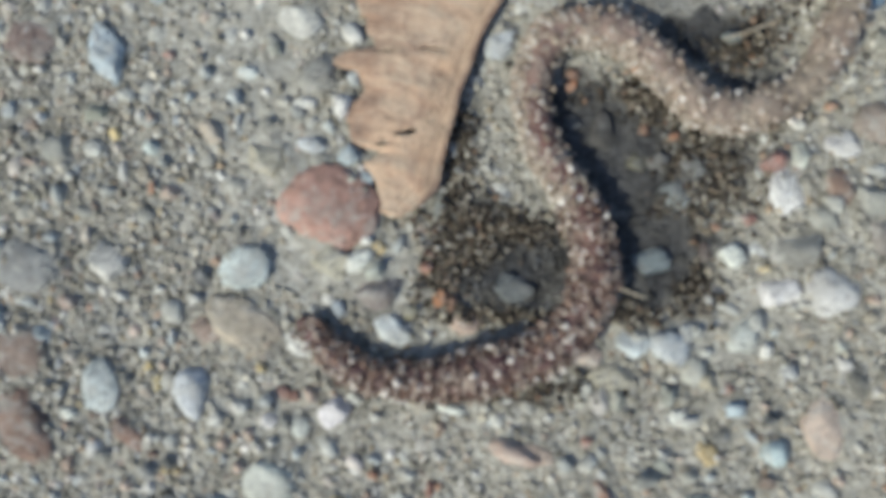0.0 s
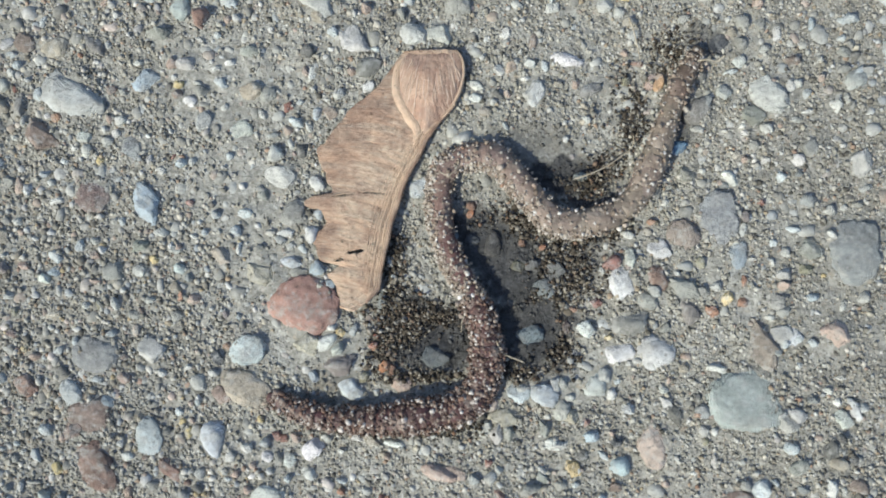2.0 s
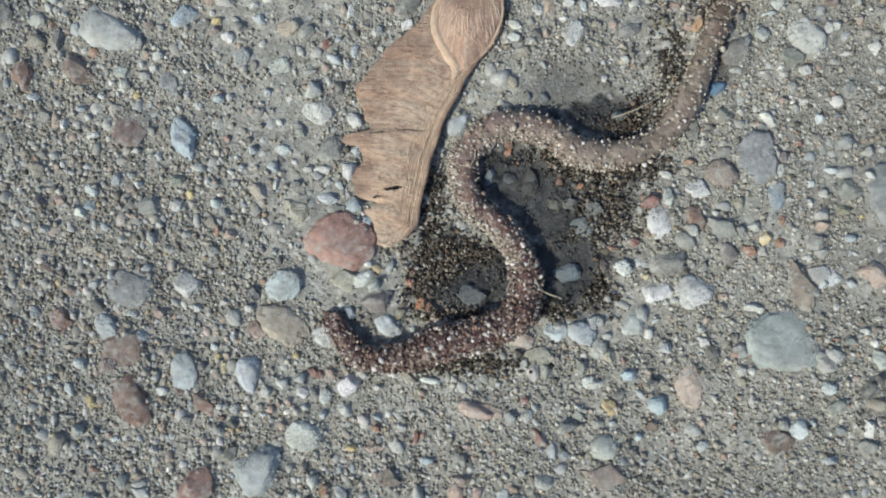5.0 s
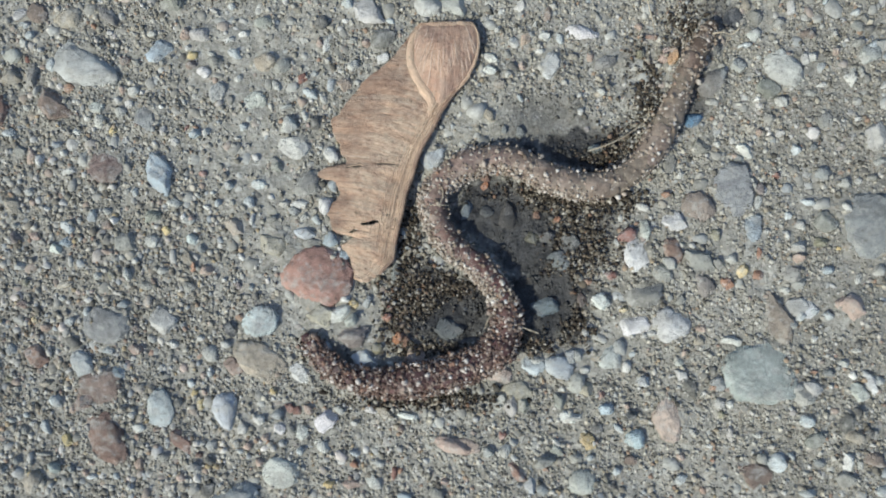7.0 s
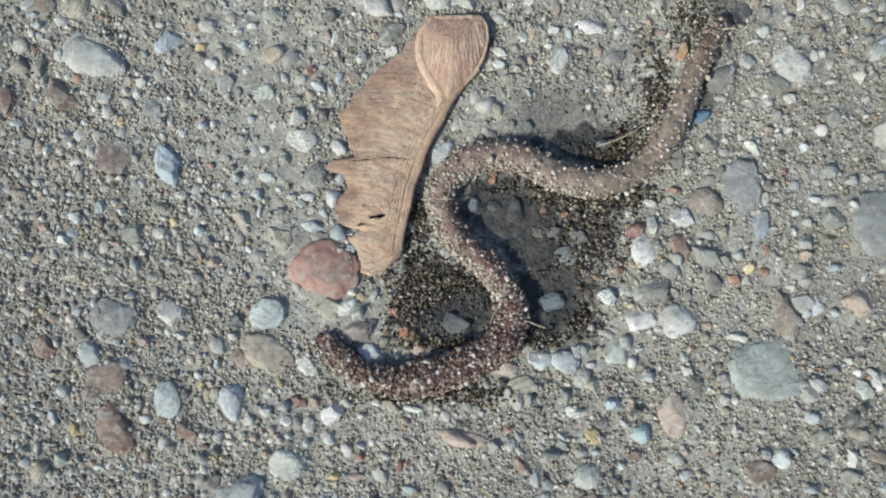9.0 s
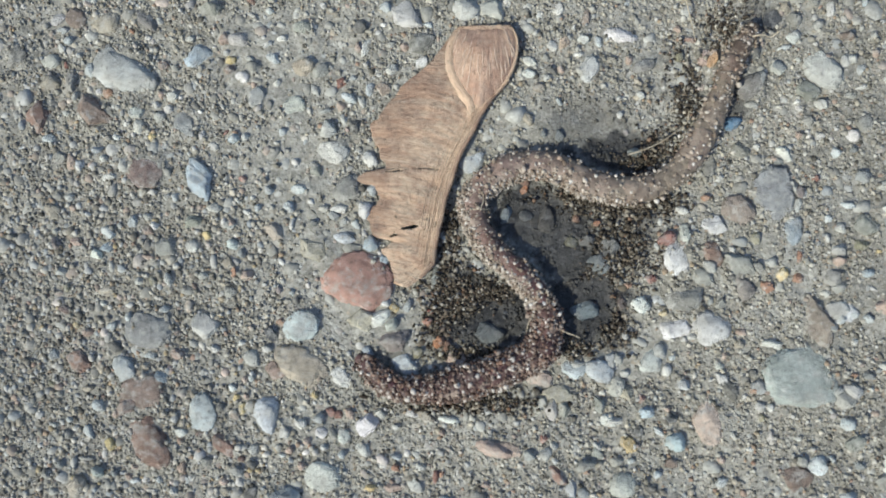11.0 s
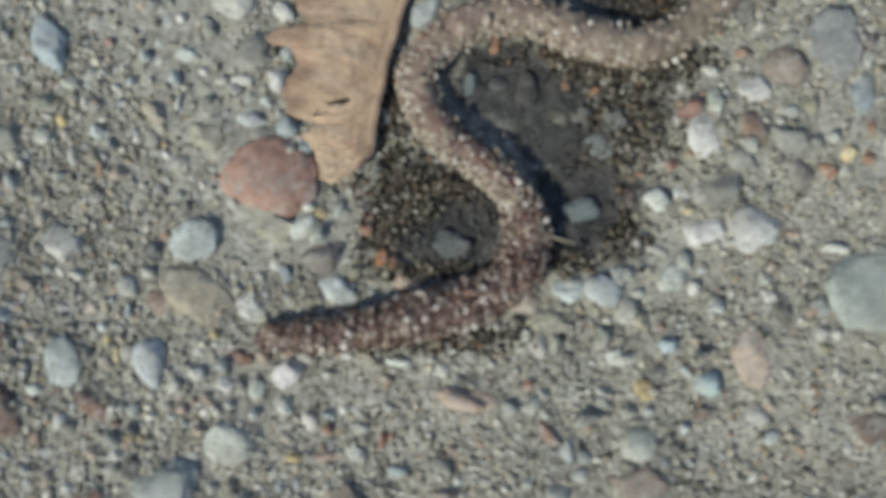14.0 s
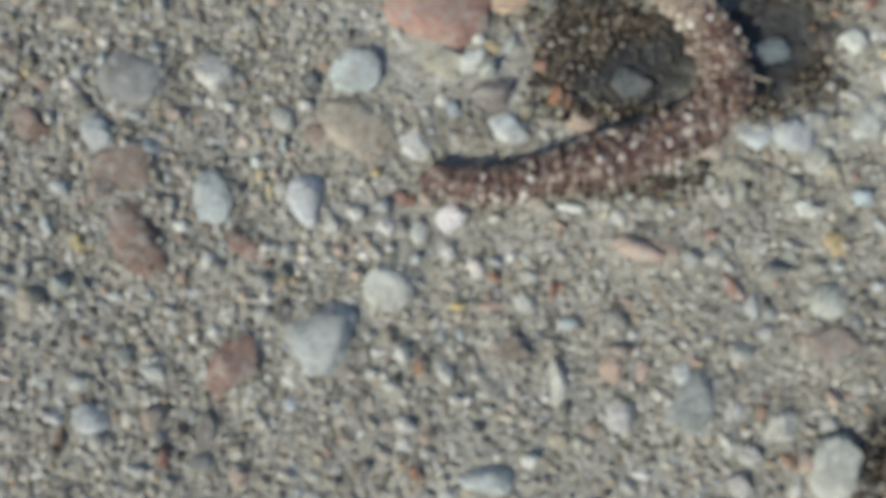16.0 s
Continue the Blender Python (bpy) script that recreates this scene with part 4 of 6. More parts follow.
small(44.0, 34.6, 1.5, 1.3, 0, "tn"); small(48.8, 32.1, 1.5, 1.3, 0, "lt"); small(8.5, 31.2, 0.8, 0.8, 0, "w")
small(17.4, 29.9, 1.8, 1.1, -60, "lb"); small(14.6, 27.9, 1.1, 0.8, 20, "w"); small(15.8, 33.4, 2.3, 1.1, 80, "pg")
small(14.0, 32.0, 1.0, 0.6, 80, "w"); small(10.1, 27.6, 1.1, 1.1, 0, "gr"); small(10.8, 25.6, 1.8, 1.0, -50, "gd")
small(12.1, 25.8, 1.1, 0.8, -60, "pk"); small(10.1, 24.6, 1.0, 1.0, 0, "lt"); small(21.8, 27.2, 1.3, 1.1, 90, "pk")
small(28.7, 31.7, 1.1, 1.0, 0, "pk"); small(30.7, 30.1, 1.8, 0.8, 0, "rb"); small(27.8, 29.7, 0.6, 0.6, 0, "w")
small(29.0, 27.6, 1.5, 1.3, 90, "ol"); small(7.3, 18.8, 1.9, 1.3, -50, "tn"); small(11.7, 16.2, 1.5, 1.3, 90, "gb")
small(9.5, 16.6, 1.1, 0.8, 90, "gb"); small(20.1, 21.5, 1.1, 0.6, 60, "w"); small(20.2, 19.2, 1.1, 1.0, 90, "w")
small(11.7, 21.1, 1.3, 0.6, -70, "lb"); small(23.3, 21.9, 1.3, 1.1, 0, "lt"); small(19.0, 27.2, 1.6, 0.8, 0, "tn")
small(22.4, 13.8, 1.9, 1.3, 0, "G"); small(25.0, 0.6, 1.1, 1.1, 0, "lt"); small(20.5, -12.0, 1.3, 1.1, 90, "w")
small(26.0, -8.8, 1.1, 0.8, 20, "yw"); small(28.7, -12.3, 1.1, 1.0, 0, "w"); small(29.9, -11.9, 1.3, 1.1, 0, "w")
small(36.7, -11.4, 1.5, 1.1, 0, "pk"); small(33.9, -7.3, 1.6, 1.5, 90, "gr"); small(20.2, -7.3, 1.9, 1.3, 80, "br")
small(21.0, -4.9, 1.1, 0.8, 0, "or"); small(14.0, 4.6, 1.3, 1.1, 90, "or"); small(19.8, -4.1, 1.6, 1.3, 0, "gr")
small(-51.8, 40.4, 1.6, 1.5, 0, "rb"); small(-55.1, 37.1, 1.8, 1.1, 80, "lb"); small(-46.2, 40.0, 1.9, 0.8, 80, "pk")
small(-45.0, 42.1, 2.4, 1.5, 80, "gb"); small(-45.7, 43.4, 1.3, 1.1, 0, "lt"); small(-42.3, 43.3, 2.9, 1.5, -60, "lt")
small(-44.3, 37.7, 1.1, 1.0, 0, "w"); small(-40.5, 38.6, 1.5, 1.5, 0, "pu"); small(-39.7, 40.3, 1.8, 1.3, -30, "lb")
small(-42.7, 41.2, 1.5, 0.8, 90, "lb"); small(-34.8, 38.9, 3.7, 2.9, 60, "G"); small(-32.2, 37.4, 3.1, 2.6, -40, "rb")
small(-28.1, 39.5, 3.1, 1.8, -40, "lb"); small(-26.8, 37.0, 1.6, 1.1, -50, "w"); small(-28.2, 37.0, 1.1, 1.1, 0, "pk")
small(-21.8, 35.4, 1.1, 1.0, 90, "W"); small(-23.7, 43.2, 1.5, 1.3, 0, "dk"); small(-27.0, 42.9, 1.3, 1.3, 0, "lt")
small(-28.7, 42.9, 1.0, 0.8, 90, "w"); small(-29.5, 41.3, 0.6, 0.6, 0, "w"); small(-15.9, 40.9, 8.1, 4.5, -35, "lt")
small(-9.7, 42.2, 4.7, 2.7, -20, "lb"); small(-11.8, 41.4, 1.8, 1.0, 0, "gr"); small(-6.4, 42.9, 1.6, 1.1, 60, "w")
small(0.9, 42.5, 3.5, 2.7, 0, "lt"); small(-2.8, 38.9, 0.8, 0.8, 0, "w"); small(-2.0, 39.7, 1.8, 1.6, 0, "lb")
small(5.0, 39.5, 4.8, 3.7, 85, "gr"); small(4.6, 42.9, 2.4, 1.1, 0, "w"); small(8.3, 41.9, 2.9, 2.3, 0, "pk")
small(-8.1, 38.4, 1.6, 1.6, 0, "pk"); small(-9.8, 37.6, 1.1, 1.0, 0, "w"); small(-3.0, 37.4, 1.8, 1.1, -60, "gr")
small(19.0, 40.8, 4.0, 1.9, 75, "lb"); small(18.8, 38.3, 2.4, 1.9, 60, "lt"); small(23.9, 41.7, 3.4, 2.4, 0, "W")
small(13.5, 38.7, 1.9, 1.3, 0, "lt"); small(26.1, 38.5, 2.4, 2.1, 0, "lt"); small(-15.1, 37.1, 2.4, 1.9, 0, "tn")
small(29.0, 40.5, 3.2, 1.8, -40, "yw"); small(35.3, 40.3, 1.5, 1.3, 0, "w"); small(40.5, 40.0, 2.3, 2.3, 0, "lt")
small(47.9, 38.9, 1.6, 1.5, 0, "pk"); small(43.6, 36.4, 1.1, 0.8, 80, "w"); small(45.8, 35.9, 2.3, 1.9, 0, "gr")
small(48.2, 35.8, 1.8, 1.6, 90, "gr"); small(58.5, 40.6, 2.6, 2.1, 90, "lb"); small(61.0, 36.6, 2.9, 2.1, 0, "lb")
small(55.6, 35.7, 1.9, 1.3, 80, "bl"); small(66.4, 39.1, 2.4, 1.3, -30, "lb"); small(60.4, 40.1, 2.4, 1.9, 0, "gr")
small(65.7, 41.2, 1.9, 0.8, 0, "lb"); small(45.6, 33.0, 1.9, 1.9, 0, "gr"); small(66.4, 32.1, 2.1, 1.6, 80, "lb")
small(61.8, 28.5, 2.7, 1.3, 40, "lb"); small(53.3, 27.1, 1.3, 1.3, 0, "lt"); small(54.7, 38.6, 1.3, 1.3, 0, "pk")
small(28.1, 37.6, 1.6, 1.6, 0, "lt"); small(29.7, 36.3, 1.9, 1.5, 0, "tn"); small(67.4, 35.8, 1.0, 0.6, 90, "w")
small(37.3, 36.5, 1.6, 1.3, 0, "gr")
small(-48.2, -31.2, 1.0, 0.9, 0, "pk"); small(-43.0, -42.9, 2.5, 2.1, 20, "pg"); small(-46.2, -37.5, 1.9, 1.7, 0, "gb")
small(-43.8, -37.9, 1.8, 1.4, 0, "lt"); small(-39.7, -43.2, 1.9, 1.0, 80, "gb"); small(-42.3, -46.8, 1.9, 1.0, 80, "rd")
small(-51.9, -49.8, 1.4, 1.3, 0, "tn"); small(-43.5, -49.9, 1.3, 1.2, 0, "tn"); small(-41.0, -44.5, 1.6, 1.2, 20, "pg")
small(-45.0, -48.0, 1.6, 1.1, 0, "lt"); small(-33.6, -42.9, 1.3, 1.1, 0, "lt"); small(-23.1, -35.5, 1.2, 1.1, 0, "lt")
small(-21.3, -35.2, 1.9, 1.0, 90, "pg"); small(-20.0, -37.1, 1.9, 1.4, 70, "lt"); small(-22.8, -38.9, 1.2, 1.0, 0, "lt")
small(-17.7, -44.7, 2.1, 1.6, 50, "pg"); small(-17.7, -46.3, 1.3, 1.0, 0, "lt"); small(-23.8, -47.9, 1.9, 1.5, 60, "br")
small(-25.3, -45.0, 1.3, 0.9, 0, "pk"); small(-37.3, -41.8, 1.3, 1.1, 90, "br"); small(-41.8, -49.2, 1.3, 1.3, 0, "gr")
small(-38.9, -47.4, 2.7, 1.5, 0, "gr"); small(-5.8, -31.2, 1.8, 0.9, 80, "rd"); small(0.0, -34.1, 2.1, 2.1, 0, "gr")
small(0.6, -36.8, 2.5, 1.6, 10, "pg"); small(-8.2, -47.0, 1.5, 1.5, 0, "lt"); small(-6.6, -49.1, 1.0, 1.0, 0, "pk")
small(16.7, -49.3, 2.1, 1.2, 80, "lt"); small(13.5, -42.5, 1.3, 1.0, 80, "or"); small(11.6, -36.8, 2.7, 2.1, 20, "lt")
small(20.2, -41.2, 1.4, 1.3, 0, "pk"); small(19.7, -43.6, 1.6, 1.6, 20, "lt"); small(7.2, -28.3, 1.6, 1.6, 0, "gb")
small(9.3, -28.0, 1.9, 1.5, 60, "lt"); small(-12.9, -39.2, 1.3, 1.1, 0, "lt"); small(-15.1, -41.3, 1.4, 1.0, 20, "w")
small(-13.0, -43.9, 1.3, 1.2, 0, "dk"); small(-11.9, -42.3, 1.2, 0.7, 0, "lt"); small(8.5, -35.7, 1.1, 0.9, 0, "lt")


GRID_X, GRID_Y, CELL = -84.0, -68.0, 0.3


def build_collars():
    """How far the cement is drawn up round the pebbles, in mm, on an even grid."""
    collar = np.zeros((440, 570))
    for k, (px, py, radius) in enumerate(FOOTPRINTS):
        r = 2.2 * radius
        i0, i1 = max(0, int((py - r - GRID_Y) / CELL)), min(440, int((py + r - GRID_Y) / CELL) + 2)
        j0, j1 = max(0, int((px - r - GRID_X) / CELL)), min(570, int((px + r - GRID_X) / CELL) + 2)
        if i1 <= i0 or j1 <= j0:
            continue
        x, y = np.meshgrid(GRID_X + CELL * np.arange(j0, j1), GRID_Y + CELL * np.arange(i0, i1))
        lift = min(radius, 3.0) * (0.12 + 0.10 * TABLE[k % 128, 7])
        collar[i0:i1, j0:j1] = np.maximum(collar[i0:i1, j0:j1], lift * np.exp(-((np.maximum(np.hypot(x - px, y - py) / radius - 0.75, 0) / 0.55) ** 2)))
    return collar


COLLARS = build_collars()


# shallow hollows of bare damp cement that the worm's bends have swept clean: centre and radii in mm
HOLLOWS = [(9.0, 4.0, 4.8, 4.6), (3.0, -10.4, 3.6, 2.8), (15.2, -8.2, 4.2, 4.4), (12.6, -0.6, 3.2, 3.4), (15.4, 17.8, 4.4, 3.0), (20.5, 15.6, 3.0, 2.2)]


def swept(x, y):
    """Where the hollows lie bare: 0 to 1."""
    d = np.zeros(np.shape(x))
    for cx, cy, rx, ry in HOLLOWS:
        r = np.hypot((x - cx) / rx, (y - cy) / ry) + 0.3 * lattice(x, y, 2.2, 20) + 0.18 * lattice(x, y, 0.7, 21)
        d = np.maximum(d, np.clip((1.12 - r) / 0.3, 0, 1))
    return d


def ground_height(x, y):
    """Relief of the worn cement in mm, drawn up unevenly round the pebbles."""
    x, y = np.asarray(x, float), np.asarray(y, float)
    h = 0.4 * lattice(x, y, 11, 1) + 0.17 * lattice(x, y, 3.1, 2) + 0.13 * lattice(x, y, 1.2, 3) + 0.05 * lattice(x, y, 0.6, 15)
    u, v = np.clip((x - GRID_X) / CELL, 0, 568.9), np.clip((y - GRID_Y) / CELL, 0, 438.9)
    j, i = u.astype(int), v.astype(int)
    u, v = u - j, v - i
    collar = (COLLARS[i, j] * (1 - u) + COLLARS[i, j + 1] * u) * (1 - v) + (COLLARS[i + 1, j] * (1 - u) + COLLARS[i + 1, j + 1] * u) * v
    collar = collar * (1.0 + 0.75 * lattice(x, y, 1.7, 11))
    return h * np.clip(1.6 - np.hypot(x, y) / 150, 0, 1) - 0.25 + collar - 0.35 * swept(x, y)


# smears of bare cement paste: centre and radii in mm
SMEARS = [(-18.3, -8.0, 6.5, 5.5), (-23.0, -1.0, 6.0, 7.0), (-27.0, 11.5, 8.0, 9.0), (-10.0, -11.0, 5.0, 4.0), (7.0, 17.5, 7.0, 3.0), (20.0, 16.5, 4.0, 2.5), (15.0, -9.0, 3.5, 3.0), (21.0, -14.0, 7.0, 4.0), (-30.0, 28.0, 9.0, 7.0)]


def sandy(x, y):
    """Where fine sand lies smooth between few stones: 0 to 1."""
    r = np.hypot((x - 34) / 36, (y + 13) / 22) + 0.25 * lattice(x, y, 9.0, 18)
    return np.clip((1.2 - r) / 0.4, 0, 1)


def paste(x, y):
    """Where smooth cement hides the sand: 0 to 1."""
    d = np.clip(0.55 * lattice(x, y, 8.0, 12) + 0.45 * lattice(x, y, 2.6, 13) - 0.05, 0, 0.4) * 2
    for cx, cy, rx, ry in SMEARS:
        d = np.maximum(d, np.clip((1.2 - np.hypot((x - cx) / rx, (y - cy) / ry) - 0.3 * lattice(x, y, 2.0, 14)) / 0.5, 0, 1))
    return np.maximum(d, swept(x, y))


# worm's damp patches and painted shadow: centre and radii in mm, how dark
# worm shadow in the colour: loop cores deepened, patch right of the tail added
DAMP_AND_SHADE = [(1.4, -9.4, 7.2, 5.0, 1.0), (7.0, 4.8, 4.4, 4.8, 1.0), (11.0, 3.6, 5.4, 5.0, 0.96), (13.6, -0.6, 4.6, 4.4, 1.0), (15.4, -7.6, 6.0, 5.8, 1.0), (20.5, 3.0, 5.5, 5.0, 0.55), (19.5, 14.0, 7.0, 2.8, 1.0), (15.0, 17.6, 6.4, 4.2, 0.5), (36.2, 22.0, 2.2, 4.2, 0.7), (-13.0, -14.6, 3.0, 2.0, 0.35), (24.0, 11.0, 4.0, 3.0, 0.8), (40.0, 33.5, 2.4, 2.6, 0.62), (25.2, -47.0, 3.0, 4.6, 1.0), (-3.0, -5.0, 3.6, 2.6, 0.9)]

# dirt lodged in worn paste, and edge shading painted in: centre and radii in mm
# the first is dirt, the right-hand one paints in falloff towards the edge
DIRT_AND_EDGE_SHADE = [(-54.0, -12.0, 25.0, 21.0), (64.0, 12.0, 18.0, 44.0), (45.0, -44.0, 30.0, 12.0), (-70.0, 24.0, 12.0, 20.0)]


# damp and dirt together with the shade painted into the ground
def damp_and_shade(x, y):
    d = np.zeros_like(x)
    for cx, cy, rx, ry, wet in DAMP_AND_SHADE:
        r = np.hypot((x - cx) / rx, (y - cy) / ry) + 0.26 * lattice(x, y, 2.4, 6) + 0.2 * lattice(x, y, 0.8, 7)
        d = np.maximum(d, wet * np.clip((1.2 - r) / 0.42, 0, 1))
    for cx, cy, rx, ry in DIRT_AND_EDGE_SHADE:
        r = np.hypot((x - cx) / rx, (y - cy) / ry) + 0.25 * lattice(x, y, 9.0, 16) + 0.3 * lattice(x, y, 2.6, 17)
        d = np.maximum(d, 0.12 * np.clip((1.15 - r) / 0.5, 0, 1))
    return d


def tumbled(rng, count):
    """Random turns as matrices."""
    q = rng.normal(size=(count, 4))
    w, x, y, z = (q / np.linalg.norm(q, axis=1, keepdims=True)).T
    return np.stack([1 - 2 * (y * y + z * z), 2 * (x * y - z * w), 2 * (x * z + y * w), 2 * (x * y + z * w), 1 - 2 * (x * x + z * z), 2 * (y * z - x * w),
                     2 * (x * z - y * w), 2 * (y * z + x * w), 1 - 2 * (x * x + y * y)], -1).reshape(-1, 3, 3)


def scatter(name, rng, places, radii, material, level=1, flat=0.7, smooth=False, damp=True, cuts=0):
    """Loose grains as one mesh: places in mm, one radius each."""
    base, faces = BALLS[level]
    count = len(places)
    v = base[None] * (1 + rng.normal(0, 0.16 if level < 2 else 0.03, (count, len(base), 1)))
    v = v * rng.uniform(flat, 1.25, (count, 1, 3))
    for _ in range(cuts):
        d = rng.normal(size=(count, 1, 3))
        d /= np.linalg.norm(d, axis=2, keepdims=True)
        over = (v * d).sum(2, keepdims=True) - rng.uniform(0.5, 0.85, (count, 1, 1))
        v = v - np.maximum(over, 0) * d * 0.9
    v = np.einsum("nij,nkj->nki", tumbled(rng, count), v) * radii[:, None, None] + places[:, None, :]
    f = (faces[None] + len(base) * np.arange(count)[:, None, None]).reshape(-1, 3)
    v = v.reshape(-1, 3)
    wet = damp_and_shade(v[:, 0], v[:, 1]) if damp else np.zeros(len(v))
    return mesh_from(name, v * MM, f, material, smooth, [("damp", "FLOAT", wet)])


def tube(name, line, radii, material, sides=8, grain=(4.0, 60.0)):
    """A round strand along a line of points in mm."""
    line = np.array(line, float)
    t = np.gradient(line, axis=0)
    t /= np.linalg.norm(t, axis=1, keepdims=True)
    side = np.cross(t, (0, 0, 1))
    side /= np.linalg.norm(side, axis=1, keepdims=True)
    up = np.cross(side, t)
    a = np.linspace(0, 2 * math.pi, sides, endpoint=False)
    ring = side[:, None] * np.cos(a)[None, :, None] + up[:, None] * np.sin(a)[None, :, None]
    v = line[:, None] + ring * np.asarray(radii, float)[:, None, None]
    n = len(line)
    f = [[i * sides + j, i * sides + (j + 1) % sides, (i + 1) * sides + (j + 1) % sides, (i + 1) * sides + j] for i in range(n - 1) for j in range(sides)]
    f += [list(range(sides)), list(range((n - 1) * sides, n * sides))]
    s = np.repeat(np.linspace(0, 1, n), sides)
    coord = np.stack([s * grain[0], np.tile(a, n) / 6.28 * grain[1] * 0.2, 0 * s], -1)
    return mesh_from(name, v.reshape(-1, 3) * MM, f, material, True, [("grain", "FLOAT_VECTOR", coord)])


def flow(points, count):
    """count points on a smooth curve through the given ones, evenly by knot."""
    p = np.array(points, float)
    q = np.vstack([2 * p[0] - p[1], p, 2 * p[-1] - p[-2]])
    s = np.linspace(0, len(p) - 1, count)
    i = np.minimum(s.astype(int), len(p) - 2)
    s = (s - i)[:, None]
    a, b, c, d = q[i], q[i + 1], q[i + 2], q[i + 3]
    return 0.5 * (2 * b + (c - a) * s + (2 * a - 5 * b + 4 * c - d) * s * s + (3 * b - a - 3 * c + d) * s**3)


# ---- the ground: one sheet to the horizon, finely shaped under the camera ----
def reach(lo, hi, step):
    far = [0.5 * 1.6**k for k in range(30)]
    return np.array([lo - d for d in far[::-1]] + list(np.arange(lo, hi, step)) + [hi + d for d in far])


def build_pavement():
    xs, ys = reach(-78, 80, 0.38), reach(-62, 56, 0.38)
    x, y = np.meshgrid(xs, ys)
    z = ground_height(x, y)
    n, m = len(xs), len(ys)
    i = (np.arange(m - 1)[:, None] * n + np.arange(n - 1)).ravel()
    v = np.stack([x, y, z], -1).reshape(-1, 3)
    me = mesh_from("pavement", v * MM, np.stack([i, i + 1, i + n + 1, i + n], -1), CEMENT, True, [("damp", "FLOAT", damp_and_shade(x, y).ravel()), ("paste", "FLOAT", paste(x, y).ravel())])
    return tagged(new("pavement", me), "worn grey exposed-aggregate concrete, sandy and dry with damp patches", "pavement", kind="structure")


pavement = build_pavement()


# ---- the earthworm ----
BENDS = {}


def bend(t, *points):
    """The worm's middle line at a time, tail to head, in mm."""
    BENDS[t] = points


bend(0, (38.9, 31.3), (36.1, 26.1), (34.2, 20.6), (32.3, 15.0), (29.7, 9.8), (25.2, 6.8), (19.7, 6.5), (15.3, 10.4), (10.5, 13.9), (4.8, 13.4), (2.8, 8.1), (4.1, 2.3), (7.8, -3.5), (9.3, -10.1), (6.4, -16.1), (0.2, -19.1), (-6.5, -20.5), (-13.3, -19.9), (-18.5, -15.5))
bend(0.5, (38.9, 31.3), (36.1, 26.2), (34.3, 20.7), (32.4, 15.2), (29.9, 10.1), (25.6, 7.2), (19.7, 6.7), (15.2, 10.6), (10.9, 14.7), (5.2, 14.0), (3.5, 8.5), (4.6, 2.6), (7.5, -4.1), (9.3, -11.1), (5.8, -17.2), (-1.1, -19.6), (-8.3, -20.2), (-15.2, -18.0), (-20.6, -13.1))
bend(1, (39.2, 31.6), (36.4, 26.4), (34.4, 20.8), (32.5, 15.2), (30.0, 10.0), (25.5, 7.0), (19.7, 7.6), (15.1, 11.8), (10.2, 15.5), (4.3, 14.7), (2.6, 8.9), (4.2, 2.9), (7.1, -3.7), (8.5, -10.7), (6.2, -17.2), (-0.4, -19.8), (-7.6, -20.4), (-14.4, -18.4), (-20.3, -14.3))
bend(1.5, (39.1, 31.6), (36.4, 26.5), (34.4, 21.0), (32.4, 15.6), (29.7, 10.6), (25.1, 7.8), (19.1, 8.4), (14.8, 12.9), (9.9, 16.5), (4.3, 15.0), (2.9, 9.1), (4.3, 3.1), (7.0, -3.4), (8.7, -10.3), (6.6, -16.7), (0.3, -19.8), (-6.7, -19.7), (-13.6, -18.0), (-19.6, -14.3))
bend(2, (38.9, 31.4), (36.2, 26.3), (34.1, 20.8), (32.1, 15.4), (29.4, 10.4), (24.8, 7.7), (18.5, 7.5), (14.1, 12.3), (9.5, 16.6), (3.5, 15.1), (2.4, 9.0), (3.9, 2.7), (7.2, -3.7), (9.0, -10.7), (6.8, -17.2), (-0.0, -19.3), (-7.2, -19.9), (-14.4, -19.5), (-21.0, -16.9))
bend(2.5, (39.0, 31.4), (36.2, 26.3), (34.0, 20.9), (31.8, 15.5), (28.9, 10.5), (24.0, 7.8), (17.7, 8.3), (13.9, 13.5), (9.3, 17.8), (3.3, 15.9), (2.1, 9.6), (3.0, 3.1), (5.8, -3.3), (8.9, -9.7), (8.3, -16.2), (1.7, -18.5), (-5.2, -19.8), (-12.2, -20.6), (-19.3, -20.2))
bend(3, (38.8, 31.2), (36.0, 26.2), (33.8, 20.9), (31.5, 15.7), (28.1, 11.2), (22.9, 8.9), (16.3, 9.7), (12.8, 16.1), (7.4, 20.4), (2.2, 16.3), (2.0, 9.0), (3.4, 1.8), (6.6, -4.2), (9.5, -10.3), (6.5, -15.9), (-0.1, -17.5), (-6.7, -19.2), (-13.4, -20.4), (-20.2, -21.0))
bend(3.5, (38.8, 31.3), (35.9, 26.2), (33.8, 20.9), (31.6, 15.6), (28.4, 10.8), (23.3, 8.4), (16.5, 8.1), (11.7, 13.0), (5.3, 14.7), (0.5, 10.0), (0.9, 3.2), (5.4, -2.0), (8.1, -7.5), (7.9, -13.7), (2.9, -16.9), (-3.1, -18.4), (-9.0, -20.3), (-15.1, -20.4), (-20.8, -18.0))
